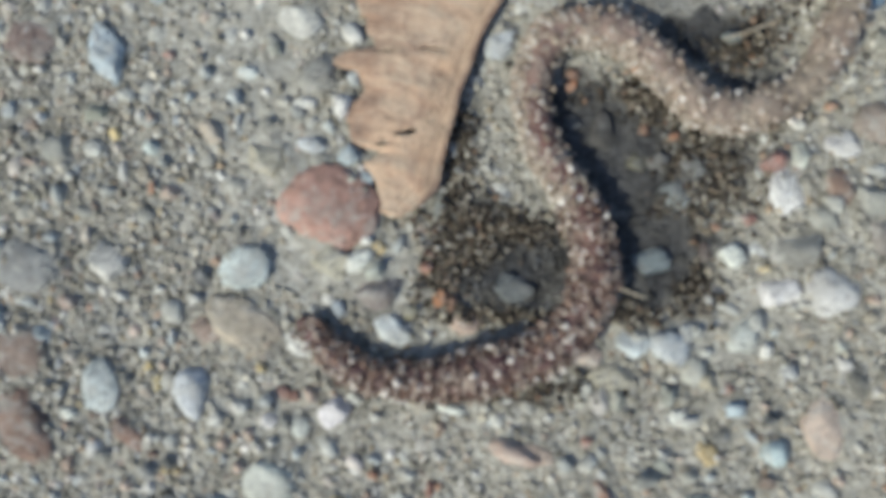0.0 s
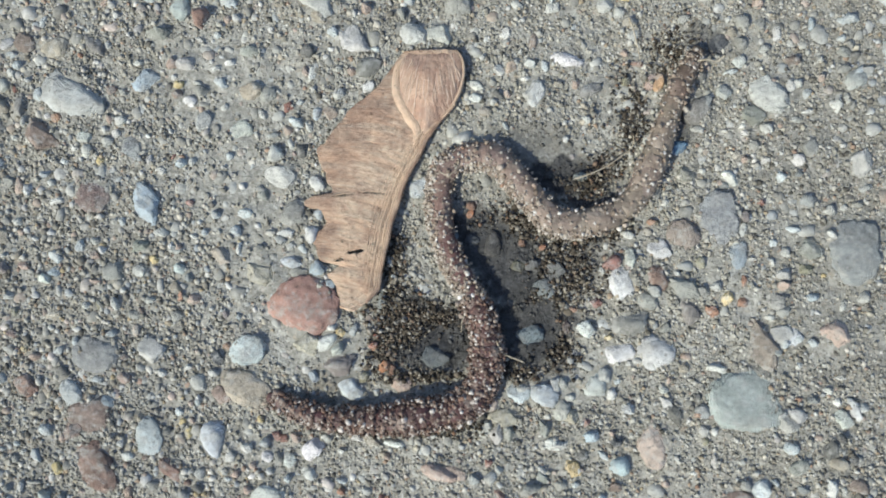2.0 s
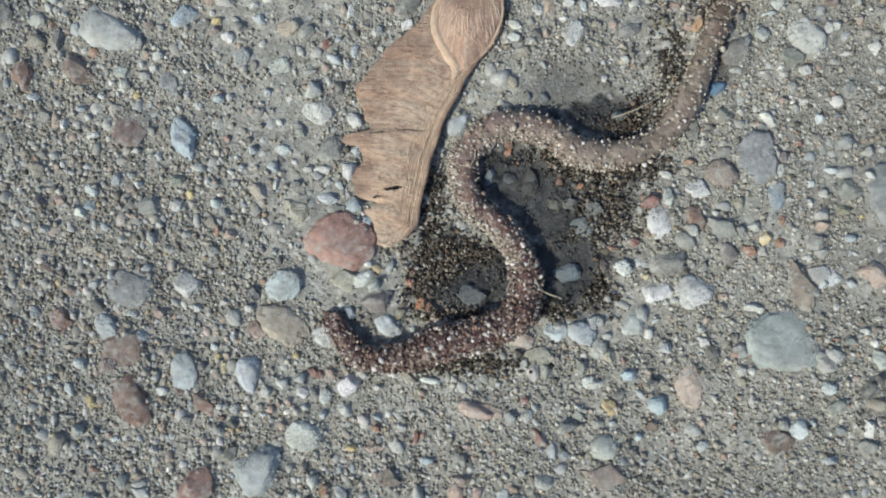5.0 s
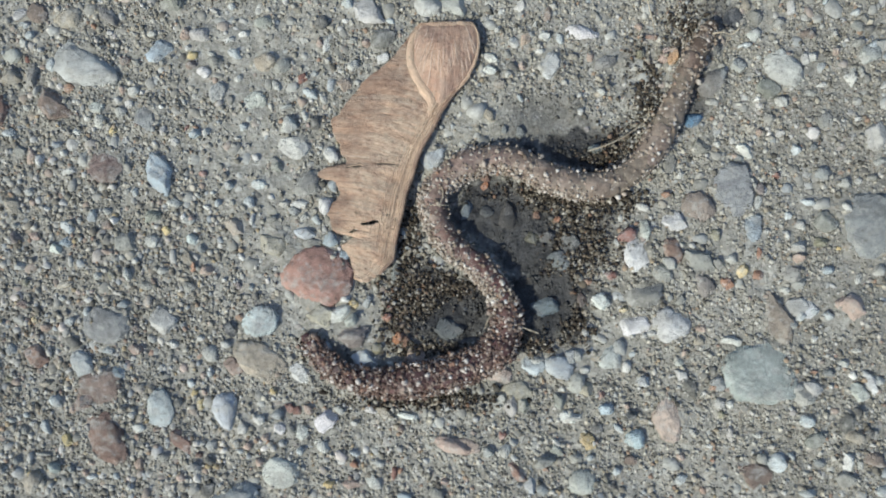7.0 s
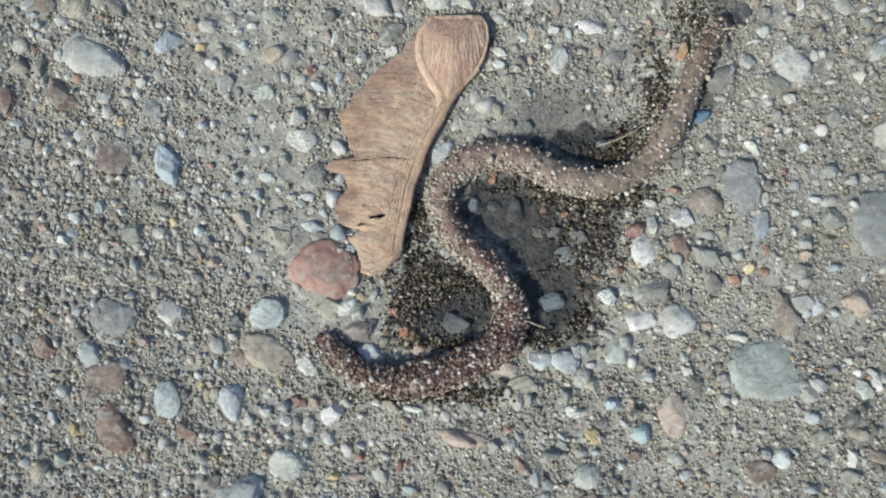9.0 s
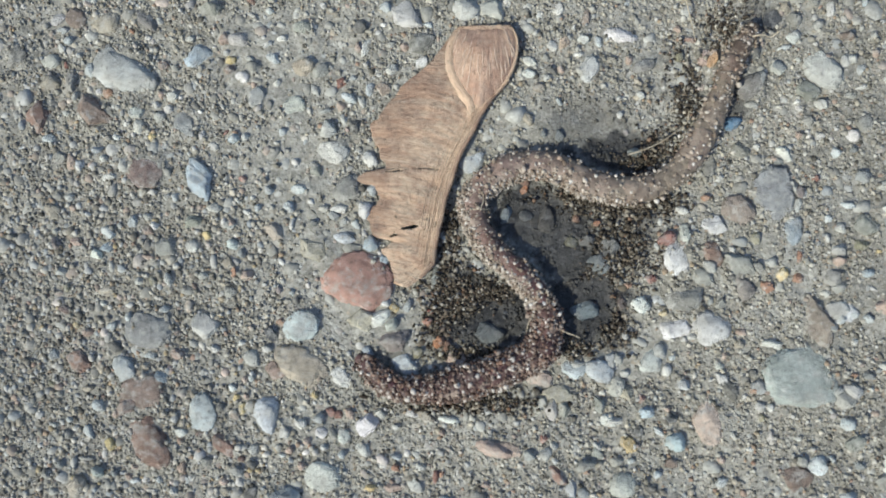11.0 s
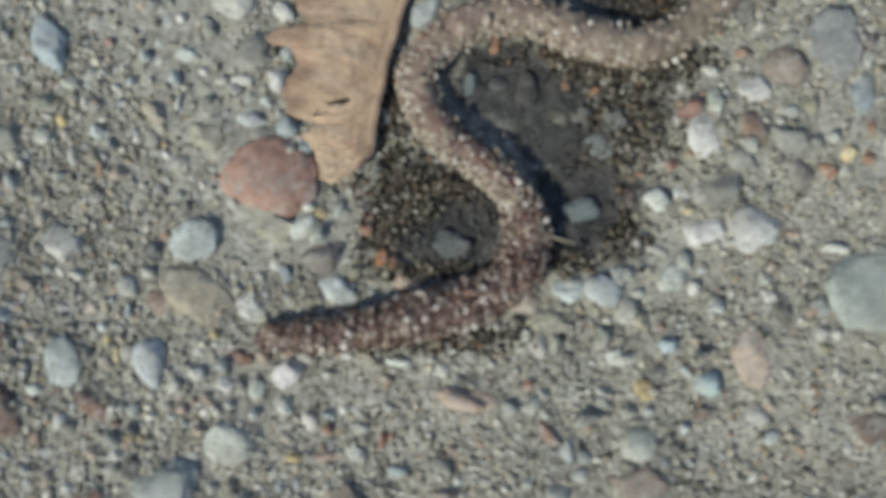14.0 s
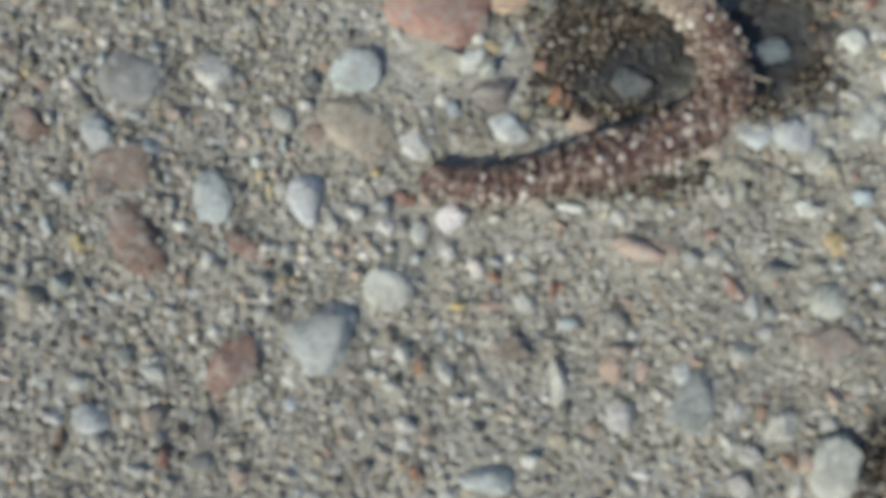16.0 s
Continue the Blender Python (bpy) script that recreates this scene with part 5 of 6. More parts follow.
bend(6, (38.6, 31.5), (35.9, 26.4), (33.7, 21.0), (31.3, 15.6), (27.9, 10.8), (22.6, 8.3), (16.4, 9.0), (10.8, 11.7), (4.7, 11.7), (0.6, 7.3), (1.7, 1.4), (6.3, -2.9), (9.2, -8.0), (8.7, -13.7), (3.7, -16.6), (-2.0, -18.1), (-7.7, -19.7), (-13.3, -18.7), (-16.7, -13.9))
bend(7, (38.8, 31.3), (36.0, 26.3), (33.7, 20.9), (31.2, 15.7), (27.8, 10.9), (22.5, 8.4), (16.2, 9.4), (10.3, 12.1), (3.9, 11.3), (-0.5, 6.9), (1.4, 0.9), (6.4, -3.3), (9.5, -8.3), (8.6, -13.9), (3.5, -16.8), (-2.3, -18.3), (-8.2, -18.7), (-13.9, -17.1), (-17.9, -12.7))
bend(8, (39.0, 31.5), (36.1, 26.4), (33.9, 21.0), (31.4, 15.7), (28.0, 11.0), (22.7, 8.6), (16.3, 9.5), (10.2, 11.7), (3.8, 10.9), (-0.6, 6.5), (1.2, 0.4), (6.4, -3.6), (9.6, -8.5), (8.8, -14.1), (3.7, -16.9), (-1.9, -18.8), (-7.7, -19.3), (-13.1, -17.1), (-16.8, -12.5))
bend(8.7, (38.9, 31.3), (36.0, 26.3), (33.8, 20.9), (31.4, 15.6), (27.9, 10.8), (22.7, 8.3), (16.2, 9.0), (10.2, 11.8), (3.8, 11.3), (-0.6, 6.9), (1.3, 0.8), (6.2, -3.6), (9.3, -8.4), (8.5, -13.8), (3.7, -16.9), (-1.7, -18.8), (-7.4, -19.4), (-12.8, -17.4), (-16.8, -13.4))
bend(11, (39.0, 31.4), (36.0, 26.3), (33.8, 20.9), (31.3, 15.6), (27.8, 10.8), (22.3, 8.4), (16.0, 9.2), (10.2, 11.9), (3.9, 11.2), (-0.5, 6.9), (1.4, 1.1), (6.0, -3.3), (9.2, -7.9), (9.0, -13.2), (4.3, -16.0), (-1.0, -17.9), (-6.5, -19.0), (-12.0, -18.6), (-16.1, -15.0))
bend(12, (38.9, 31.5), (36.0, 26.4), (33.8, 20.9), (31.3, 15.6), (27.8, 10.8), (22.3, 8.4), (16.2, 8.9), (10.3, 11.1), (4.2, 10.6), (-0.0, 6.4), (1.5, 0.6), (6.2, -3.4), (9.2, -8.1), (9.4, -13.4), (5.1, -16.6), (-0.3, -18.1), (-5.7, -19.3), (-11.2, -19.8), (-16.4, -18.2))
bend(12.5, (39.1, 31.4), (36.1, 26.4), (33.8, 20.9), (31.3, 15.5), (27.8, 10.6), (22.3, 8.0), (16.0, 9.0), (10.0, 11.1), (3.8, 10.4), (-0.5, 6.1), (1.3, 0.2), (6.3, -3.7), (9.7, -8.5), (9.0, -13.9), (3.8, -16.4), (-1.7, -18.2), (-7.4, -19.5), (-13.1, -20.3), (-18.8, -19.3))
bend(13, (38.9, 31.2), (35.9, 26.1), (33.7, 20.7), (31.2, 15.4), (27.7, 10.7), (22.2, 8.2), (16.4, 9.2), (10.9, 11.4), (5.1, 10.5), (0.7, 6.8), (1.4, 1.2), (5.6, -3.0), (9.3, -7.7), (9.3, -13.4), (4.5, -16.8), (-1.1, -18.8), (-7.0, -19.8), (-12.9, -20.7), (-18.9, -20.9))
bend(13.5, (38.9, 31.3), (36.0, 26.2), (33.7, 20.9), (31.2, 15.6), (27.7, 10.9), (22.1, 8.4), (15.8, 9.4), (9.8, 11.9), (3.4, 10.9), (-1.1, 6.4), (1.0, 0.5), (6.1, -3.7), (9.1, -8.5), (8.4, -14.1), (3.7, -17.4), (-2.0, -18.8), (-7.8, -19.8), (-13.6, -20.3), (-19.4, -20.1))
bend(14.5, (38.9, 31.3), (36.0, 26.2), (33.7, 20.8), (31.2, 15.4), (27.7, 10.5), (22.2, 7.7), (15.8, 9.0), (9.7, 11.5), (3.1, 10.4), (-1.5, 5.9), (0.5, -0.1), (5.7, -4.3), (9.2, -8.2), (8.9, -13.4), (5.1, -16.9), (-0.0, -18.2), (-5.2, -19.5), (-10.4, -20.6), (-15.7, -20.8))
bend(15, (38.9, 31.3), (36.0, 26.2), (33.7, 20.8), (31.2, 15.4), (27.7, 10.5), (22.2, 7.7), (15.7, 9.0), (9.5, 11.6), (2.7, 10.6), (-2.2, 6.3), (-0.7, 0.5), (4.1, -3.4), (7.9, -7.6), (8.6, -13.1), (5.0, -17.2), (-0.4, -18.9), (-6.0, -20.0), (-11.6, -20.7), (-17.3, -20.7))
bend(16, (38.9, 31.3), (36.0, 26.2), (33.7, 20.8), (31.2, 15.4), (27.7, 10.5), (22.2, 7.7), (15.7, 9.0), (9.6, 11.7), (2.9, 11.0), (-1.9, 6.9), (-0.2, 1.4), (4.7, -2.1), (8.7, -6.7), (10.2, -12.5), (5.9, -16.6), (0.1, -18.7), (-5.8, -20.2), (-11.8, -21.5), (-17.7, -20.7))

SEGMENTS = 92
GIRTH = ([0, 0.03, 0.1, 0.2, 0.40, 0.52, 0.60, 0.67, 0.73, 0.80, 0.86, 0.91, 0.95, 0.985, 1], [0.9, 1.4, 1.7, 1.88, 1.86, 1.68, 1.62, 1.72, 1.98, 2.1, 1.88, 1.56, 1.34, 1.05, 0.6])
HUES = ([0, 0.12, 0.3, 0.45, 0.54, 0.6, 0.68, 0.8, 1], [(0.10, 0.066, 0.045), (0.20, 0.162, 0.128), (0.225, 0.183, 0.148), (0.235, 0.172, 0.142), (0.195, 0.122, 0.103), (0.14, 0.075, 0.066), (0.098, 0.048, 0.044), (0.078, 0.038, 0.036), (0.075, 0.037, 0.036)])


def worm_segment(radius, length, hue, rng, parent, grit, u):
    """One ring of the body, rounded at both ends, with the sand that clings to it."""
    along, around = np.linspace(-1, 1, 9), np.linspace(0, 2 * math.pi, 18, endpoint=False)
    a, b = np.meshgrid(along, around, indexing="ij")
    swell = radius * (1 - np.abs(a) ** 3.0 * np.interp(u, [0.5, 0.6, 0.8, 0.9], [0.12, 0.22, 0.3, 0.42])) * (1 + 0.05 * np.sin(3 * b + rng.uniform(0, 6)) + 0.04 * np.sin(7 * b + rng.uniform(0, 6)))
    v = np.stack([a * length * 0.95, np.cos(b) * swell, np.sin(b) * swell * 0.78], -1).reshape(-1, 3)
    n = len(around)
    f = [[i * n + j, i * n + (j + 1) % n, (i + 1) * n + (j + 1) % n, (i + 1) * n + j] for i in range(8) for j in range(n)]
    f += [list(range(n))[::-1], list(range(8 * n, 9 * n))]
    seg = part("segment", mesh_from("segment", v * MM, f, SKIN), parent)
    seg.color = (*hue, 1)
    angle = rng.uniform(-0.5, math.pi + 0.5, grit)
    lean = np.interp(u, [0.28, 0.34, 0.46, 0.51, 0.64, 0.7], [0.0, -0.45, -0.45, 0.65, 0.6, 0.0])
    heap = rng.random(grit) < abs(lean)
    side = rng.normal(0.35, 0.5, grit)
    angle = np.where(heap, side if lean < 0 else math.pi - side, angle)
    at = np.clip(rng.normal(0, np.interp(u, [0.7, 0.85], [0.45, 0.22]), grit), -0.6, 0.6) * length
    fine = rng.random(grit) < (0.5 if u < 0.62 else 0.35)
    size = np.where(fine, rng.uniform(0.055, 0.12, grit), np.clip(rng.lognormal(-1.62 if u < 0.62 else -1.5, 0.32, grit), 0.1, 0.4))
    size = np.where(rng.random(grit) < 0.03, rng.uniform(0.24, 0.4, grit), size)
    out = radius * 0.97 + size * rng.uniform(-0.2, 0.7, grit)
    loose = 0.1
    out = out + np.where(rng.random(grit) < loose, rng.uniform(0.1, 0.55, grit), 0)
    flank = np.abs(np.cos(angle)) > 0.75
    out = out + np.where(flank & (rng.random(grit) < 0.3), rng.uniform(0.1, 0.5, grit), 0)
    out = out - size * 0.25
    places = np.stack([at, np.cos(angle) * out, np.sin(angle) * out * 0.78], -1)
    if abs(lean) > 0.1 or u > 0.66:
        crust = 105
        spread = rng.normal(0.22, 0.4, crust)
        turn = spread if lean < 0 else math.pi - spread
        if u > 0.66:
            turn = rng.choice((0.0, math.pi), crust) + rng.normal(0, 0.35, crust)
        away = radius * (0.96 + 0.3 * rng.random(crust) ** 2)
        places = np.vstack([places, np.stack([rng.uniform(-0.6, 0.6, crust) * length, np.cos(turn) * away, np.sin(turn) * away * 0.78 - rng.uniform(0, 0.5, crust) * (away - 0.9 * radius)], -1)])
        size = np.concatenate([size, np.clip(rng.lognormal(-2.2, 0.45, crust), 0.05, 0.3)])
    part("clinging_sand", scatter("clinging_sand", rng, places, size, GRIT if u < 0.66 else GRIT_DARK, damp=False), seg, "pale sand grains stuck to the skin", "stuff")
    return seg


def build_worm(length, label, girth=1.0, dark=1.0, grit=84, seed=3, count=SEGMENTS):
    rng = np.random.default_rng(seed)
    worm = tagged(new("earthworm"), label, "earthworm")
    segments = []
    for k in range(count):
        u = (k + 0.5) / count
        shade = rng.uniform(0.82, 1.14)
        hue = [dark * shade * np.interp(u, HUES[0], [h[c] for h in HUES[1]]) * rng.uniform(0.97, 1.03) for c in range(3)]
        radius = girth * np.interp(u, *GIRTH) * (1 + 0.05 * math.sin(47 * u) + 0.04 * math.sin(113 * u + 1)) * rng.uniform(0.93, 1.05)
        segments.append(worm_segment(radius, length / count, hue, rng, worm, int(grit * np.interp(u, [0, 0.1, 0.3, 0.4, 0.6, 0.7, 1], [0.9, 0.32, 0.36, 0.85, 1.05, 1.15, 1.0])), u))
    return worm, segments


def stick_fibre(ring, points, radius):
    part("fibre", tube("fibre", flow(points, 14), radius * np.linspace(1, 0.6, 14), STRAW, 6), ring, "thin pale straw fibre stuck to the skin")


def worm_poses(points, count, girth=1.0):
    """The pose of every ring on the middle line, resting on the ground."""
    line = flow(points, 2 * count + 1)
    poses = []
    for k in range(count):
        u = (k + 0.5) / count
        a, c, b = line[2 * k], line[2 * k + 1], line[2 * k + 2]
        z = girth * np.interp(u, *GIRTH) * 0.70 + 0.1 * math.sin(9 * u)
        poses.append(pose(c[0] * MM, c[1] * MM, z * MM, 0, 0, math.degrees(math.atan2(b[1] - a[1], b[0] - a[0]))))
    return poses


worm, worm_rings = build_worm(122, "purplish brown earthworm crawling in loops, coated with sand grains")
stick_fibre(worm_rings[46], [(-1.6, 1.2, 2.3), (-0.4, 1.4, 2.5), (1.2, 1.0, 2.7)], 0.09)
stick_fibre(worm_rings[47], [(-0.3, -0.5, 2.3), (0.0, 0.8, 2.6), (0.2, 2.2, 2.2)], 0.07)
stick_fibre(worm_rings[62], [(-0.5, -1.8, 1.8), (0.3, -2.6, 2.0), (1.6, -3.2, 1.6)], 0.08)
other_worm, other_rings = build_worm(36, "dark reddish-brown wet earthworm lying on the concrete", 1.0, 0.42, 10, 8, 30)


# ---- the maple fruit ----
LEFT = [(-2.31, 32.02), (-3.11, 31.45), (-3.90, 30.22), (-4.94, 28.75), (-5.89, 27.52), (-6.68, 26.54), (-8.11, 25.32), (-9.46, 24.35), (-10.65, 23.29), (-11.43, 22.07), (-12.38, 21.02), (-13.40, 19.65), (-13.94, 18.68), (-14.73, 18.36), (-15.04, 17.63), (-14.95, 16.58), (-14.54, 15.62), (-13.90, 14.65), (-13.73, 13.61), (-13.16, 12.81), (-12.76, 12.17), (-12.91, 11.69), (-15.68, 11.13), (-16.54, 10.65), (-16.61, 9.85), (-16.05, 9.46), (-14.63, 9.30), (-13.99, 8.58), (-13.66, 7.63), (-13.81, 6.67), (-14.43, 6.20), (-15.21, 5.80), (-15.20, 4.45), (-14.87, 3.27), (-14.38, 1.93), (-12.96, 1.61), (-11.86, 1.38), (-12.02, 1.14), (-12.64, 0.59), (-13.50, 0.27), (-12.94, -0.44), (-12.30, -1.46), (-11.98, -2.63), (-11.81, -3.57), (-11.33, -4.51), (-10.55, -4.98)]
RIGHT = [(4.90, 32.01), (5.53, 31.19), (5.93, 30.21), (6.01, 28.74), (5.77, 27.35), (5.29, 25.72), (4.49, 24.10), (3.53, 22.88), (2.50, 21.66), (1.30, 20.05), (0.51, 18.84), (-0.28, 17.23), (-1.07, 15.62), (-1.70, 14.41), (-2.48, 12.81), (-3.03, 11.21), (-3.65, 9.22), (-4.35, 7.23), (-4.82, 5.25), (-5.20, 3.27), (-5.50, 1.30), (-5.88, -0.67), (-6.11, -2.00), (-7.12, -3.02), (-8.21, -4.19), (-9.45, -5.05)]


def edge_at(points, y):
    p = np.array(sorted(points, key=lambda q: q[1]))
    return np.interp(y, p[:, 1], p[:, 0])


def build_samara():
    fruit = tagged(new("maple_samara"), "dry brown winged maple seed with a torn papery wing", "maple seed")
    rng = np.random.default_rng(2)
    ys = np.linspace(31.98, -5.0, 360)
    left, right = edge_at(LEFT, ys), edge_at(RIGHT, ys)
    left = left + (0.25 * lattice(ys, 0 * ys, 0.7, 8) + 0.15 * lattice(ys, 0 * ys, 0.3, 4)) * np.clip((20 - ys) / 4, 0.15, 1)
    cols = 96
    u = np.linspace(0, 1, cols) ** 0.9
    y, uu = np.meshgrid(ys, u, indexing="ij")
    x = left[:, None] + (right - left)[:, None] * uu
    from_rib = right[:, None] - x
    sag = y - 0.42 * from_rib + 0.016 * from_rib**2
    z = 0.72 + 0.008 * (y - 10) + 0.25 * np.sin(uu * 3.0 + 0.2) - 0.5 * (1 - uu) ** 2
    z = z + 0.5 * np.exp(-(from_rib / 1.0) ** 2) * np.clip((23 - y) / 5, 0, 1) + 0.16 * np.exp(-((from_rib - 1.6) / 0.35) ** 2) + 0.04 * lattice(sag * 2.2, from_rib * 0.5, 1, 3) + 0.16 * lattice(x, y, 4.0, 4) + 0.13 * lattice(x, y, 1.7, 5) + 0.05 * lattice(x, y, 0.6, 10)
    z = z + 0.35 * np.clip((4 - y) / 6, 0, 1) * (1 - uu) * lattice(x, y, 2.5, 9)
    v = np.stack([x, y, z], -1).reshape(-1, 3)
    slits = [(-9.28, 3.34, 1.3, 0.26, 8), (-6.85, 4.45, 0.36, 0.2, 30), (-11.25, 4.76, 0.16, 0.14, 0), (-6.9, 11.6, 1.9, 0.11, -4), (-11.3, 11.3, 1.3, 0.15, 6), (-11.8, 2.2, 0.7, 0.17, 20)]
    faces = []
    for i in range(len(ys) - 1):
        for j in range(cols - 1):
            cx, cy = x[i, j], y[i, j]
            torn = False
            for sx, sy, a, b, turn in slits:
                c, s = math.cos(radians(turn)), math.sin(radians(turn))
                p, q = (cx - sx) * c + (cy - sy) * s, -(cx - sx) * s + (cy - sy) * c
                torn |= (p / a) ** 2 + (q / b) ** 2 < 1 + 0.2 * math.sin(4 * p)
            if not torn:
                k = i * cols + j
                faces.append([k, k + cols, k + cols + 1, k + 1])
    grain = np.stack([from_rib * 0.35, sag * 3.2, 0 * x], -1).reshape(-1, 3)
    wing = part("wing", mesh_from("wing", v * MM, faces, WING, True, [("grain", "FLOAT_VECTOR", grain)]), fruit, "thin veined brown wing with ragged edge")
    thick = wing.modifiers.new("thickness", "SOLIDIFY")
    thick.thickness, thick.offset = 0.16 * MM, -1
    # the seed case: a flattened dome between the pale ridge and the edge
    ridge = flow([(-2.14, 31.58), (-3.09, 30.11), (-3.64, 28.07), (-3.55, 26.04), (-2.83, 24.01), (-1.87, 22.39), (-0.80, 21.0), (0.2, 19.2)], 40)
    crest = flow([(-2.2, 31.55), (-3.15, 30.11), (-3.72, 28.07), (-3.65, 26.04), (-2.93, 24.01), (-1.95, 22.39), (-1.0, 21.1), (-0.75, 19.57), (-1.46, 17.56), (-2.48, 15.15)], 60)
    outer = np.array([(edge_at(RIGHT, q) - 0.03, q) for q in np.linspace(19.2, 31.94, 40)])
    rim = np.vstack([ridge, outer])
    centre, rings = np.array((1.3, 26.6)), 22
    rho = np.linspace(0, 1, rings)
    p = centre + (rim - centre)[None] * rho[:, None, None]
    dome = 0.72 + 1.6 * (1 - rho**2) ** 0.9
    a = np.arctan2(rim[:, 1] - centre[1], rim[:, 0] - centre[0])
    h = np.repeat(dome[:, None], len(rim), 1) + 0.06 * lattice(p[..., 0] * 2.6 + 0.1 * p[..., 1], p[..., 1] * 0.22, 1, 2) + 0.12 * lattice(p[..., 0], p[..., 1], 2.2, 5)
    v = np.concatenate([p, h[..., None]], -1).reshape(-1, 3)
    n = len(rim)
    faces = [[i * n + j, i * n + (j + 1) % n, (i + 1) * n + (j + 1) % n, (i + 1) * n + j] for i in range(rings - 1) for j in range(n)]
    far = np.hypot(v[:, 0] - 1.2, v[:, 1] - 40)
    grain = np.stack([np.arctan2(v[:, 0] - 1.2, 40 - v[:, 1]) * 27, far * 0.3, 0 * far], -1)
    case = part("seed_case", mesh_from("seed_case", v * MM, faces, SEED, True, [("grain", "FLOAT_VECTOR", grain)]), fruit, "swollen reddish-brown seed case with fine lines")
    for k in range(44):
        lean = (k - 22) * 0.021 + rng.uniform(-0.015, 0.015)
        start = rng.uniform(8.8, 15.0)
        stop = start + rng.uniform(2.0, 5.5)
        reach_along = np.linspace(start, stop, 16)
        line = np.stack([1.2 + reach_along * np.sin(lean) * 0.95 + 0.25 * lattice(reach_along, reach_along * 0, 1.3, k), 40 - reach_along * np.cos(lean * 0.8)], -1)
        near = np.array([v[np.argmin(np.hypot(v[:, 0] - q[0], v[:, 1] - q[1]))] for q in line])
        if np.hypot(*(near[:, :2] - line).T).max() < 0.6:
            part("line", tube("line", np.c_[line, near[:, 2] + 0.03], rng.uniform(0.045, 0.085) * np.sin(np.linspace(0.3, 2.9, 16)), THREAD, 6), case)
    part("edge", tube("edge", np.c_[outer[2:-1] + (-0.12, 0), np.full(37, 0.86)], 0.27 * np.sin(np.linspace(0.2, 2.9, 37)) ** 0.6, RIDGE, 8), fruit, "pale raised edge of the seed case")
    lift = np.linspace(0.30, 0.22, 60)
    part("ridge", tube("ridge", np.c_[crest, lift], 1.05 * np.sin(np.linspace(0.05, 2.95, 60)) ** 0.6, RIDGE, 18), fruit, "pale raised ridge")
    for shift, size, name in ((0.1, 0.34, "rib"), (0.46, 0.12, "vein"), (0.74, 0.15, "vein"), (1.12, 0.09, "vein"), (1.38, 0.13, "vein"), (1.85, 0.1, "vein"), (2.2, 0.08, "vein"), (2.8, 0.07, "vein")):
        yy = np.linspace(24.5 - 3 * shift, -4.0 + 1.4 * shift, 70)
        xx = edge_at(RIGHT, yy) - shift - 0.1 * lattice(yy, 0 * yy, 3, 2) - 0.1 * lattice(yy, shift + 0 * yy, 2.3, 22)
        at = [np.argmin(np.abs(ys - q)) for q in yy]
        top = np.array([np.interp(p, x[i], z[i]) for p, i in zip(xx, at)])
        line = np.stack([xx, yy, top + (0.02 if name == "vein" else -0.1)], -1)
        part(name, tube(name, line, size * (0.75 + 0.25 * np.sin(np.linspace(0.3, 2.9, 70))), RIDGE if name == "vein" else WING, 8, (30.0, 40.0)), fruit, "thick straw-brown edge rib" if name == "rib" else "")
    return fruit


build_samara()


# ---- litter: rootlets, straws and soil ----
def strand(name, label, points, radius, height=1.2):
    line = flow(points, 26)
    z = height + 0.3 * np.sin(np.linspace(0, 7, 26))
    return tagged(new(name, tube(name, np.c_[line, z], radius * np.linspace(1, 0.55, 26), STRAW, 6)), label, name.replace("_", " "))


strand("rootlet", "thin pale brown rootlet lying beside the worm", [(20.9, 13.2), (23.2, 13.9), (25.6, 15.0), (27.9, 16.6), (29.4, 17.9), (29.5, 19.4)], 0.11, 1.6)
strand("straw", "thin curved pale straw fibre", [(9.9, -8.6), (10.6, -10.1), (11.4, -11.0), (13.9, -12.0)], 0.14, 2.2)
strand("straw", "short bleached straw beside the worm's tail", [(38.6, 29.9), (40.2, 30.0), (41.4, 29.9), (42.4, 30.6)], 0.16, 1.8)
strand("straw", "fine upright-lying dry stalk", [(29.3, 36.5), (29.9, 34.6), (30.6, 32.2), (30.9, 29.6)], 0.12, 0.9)


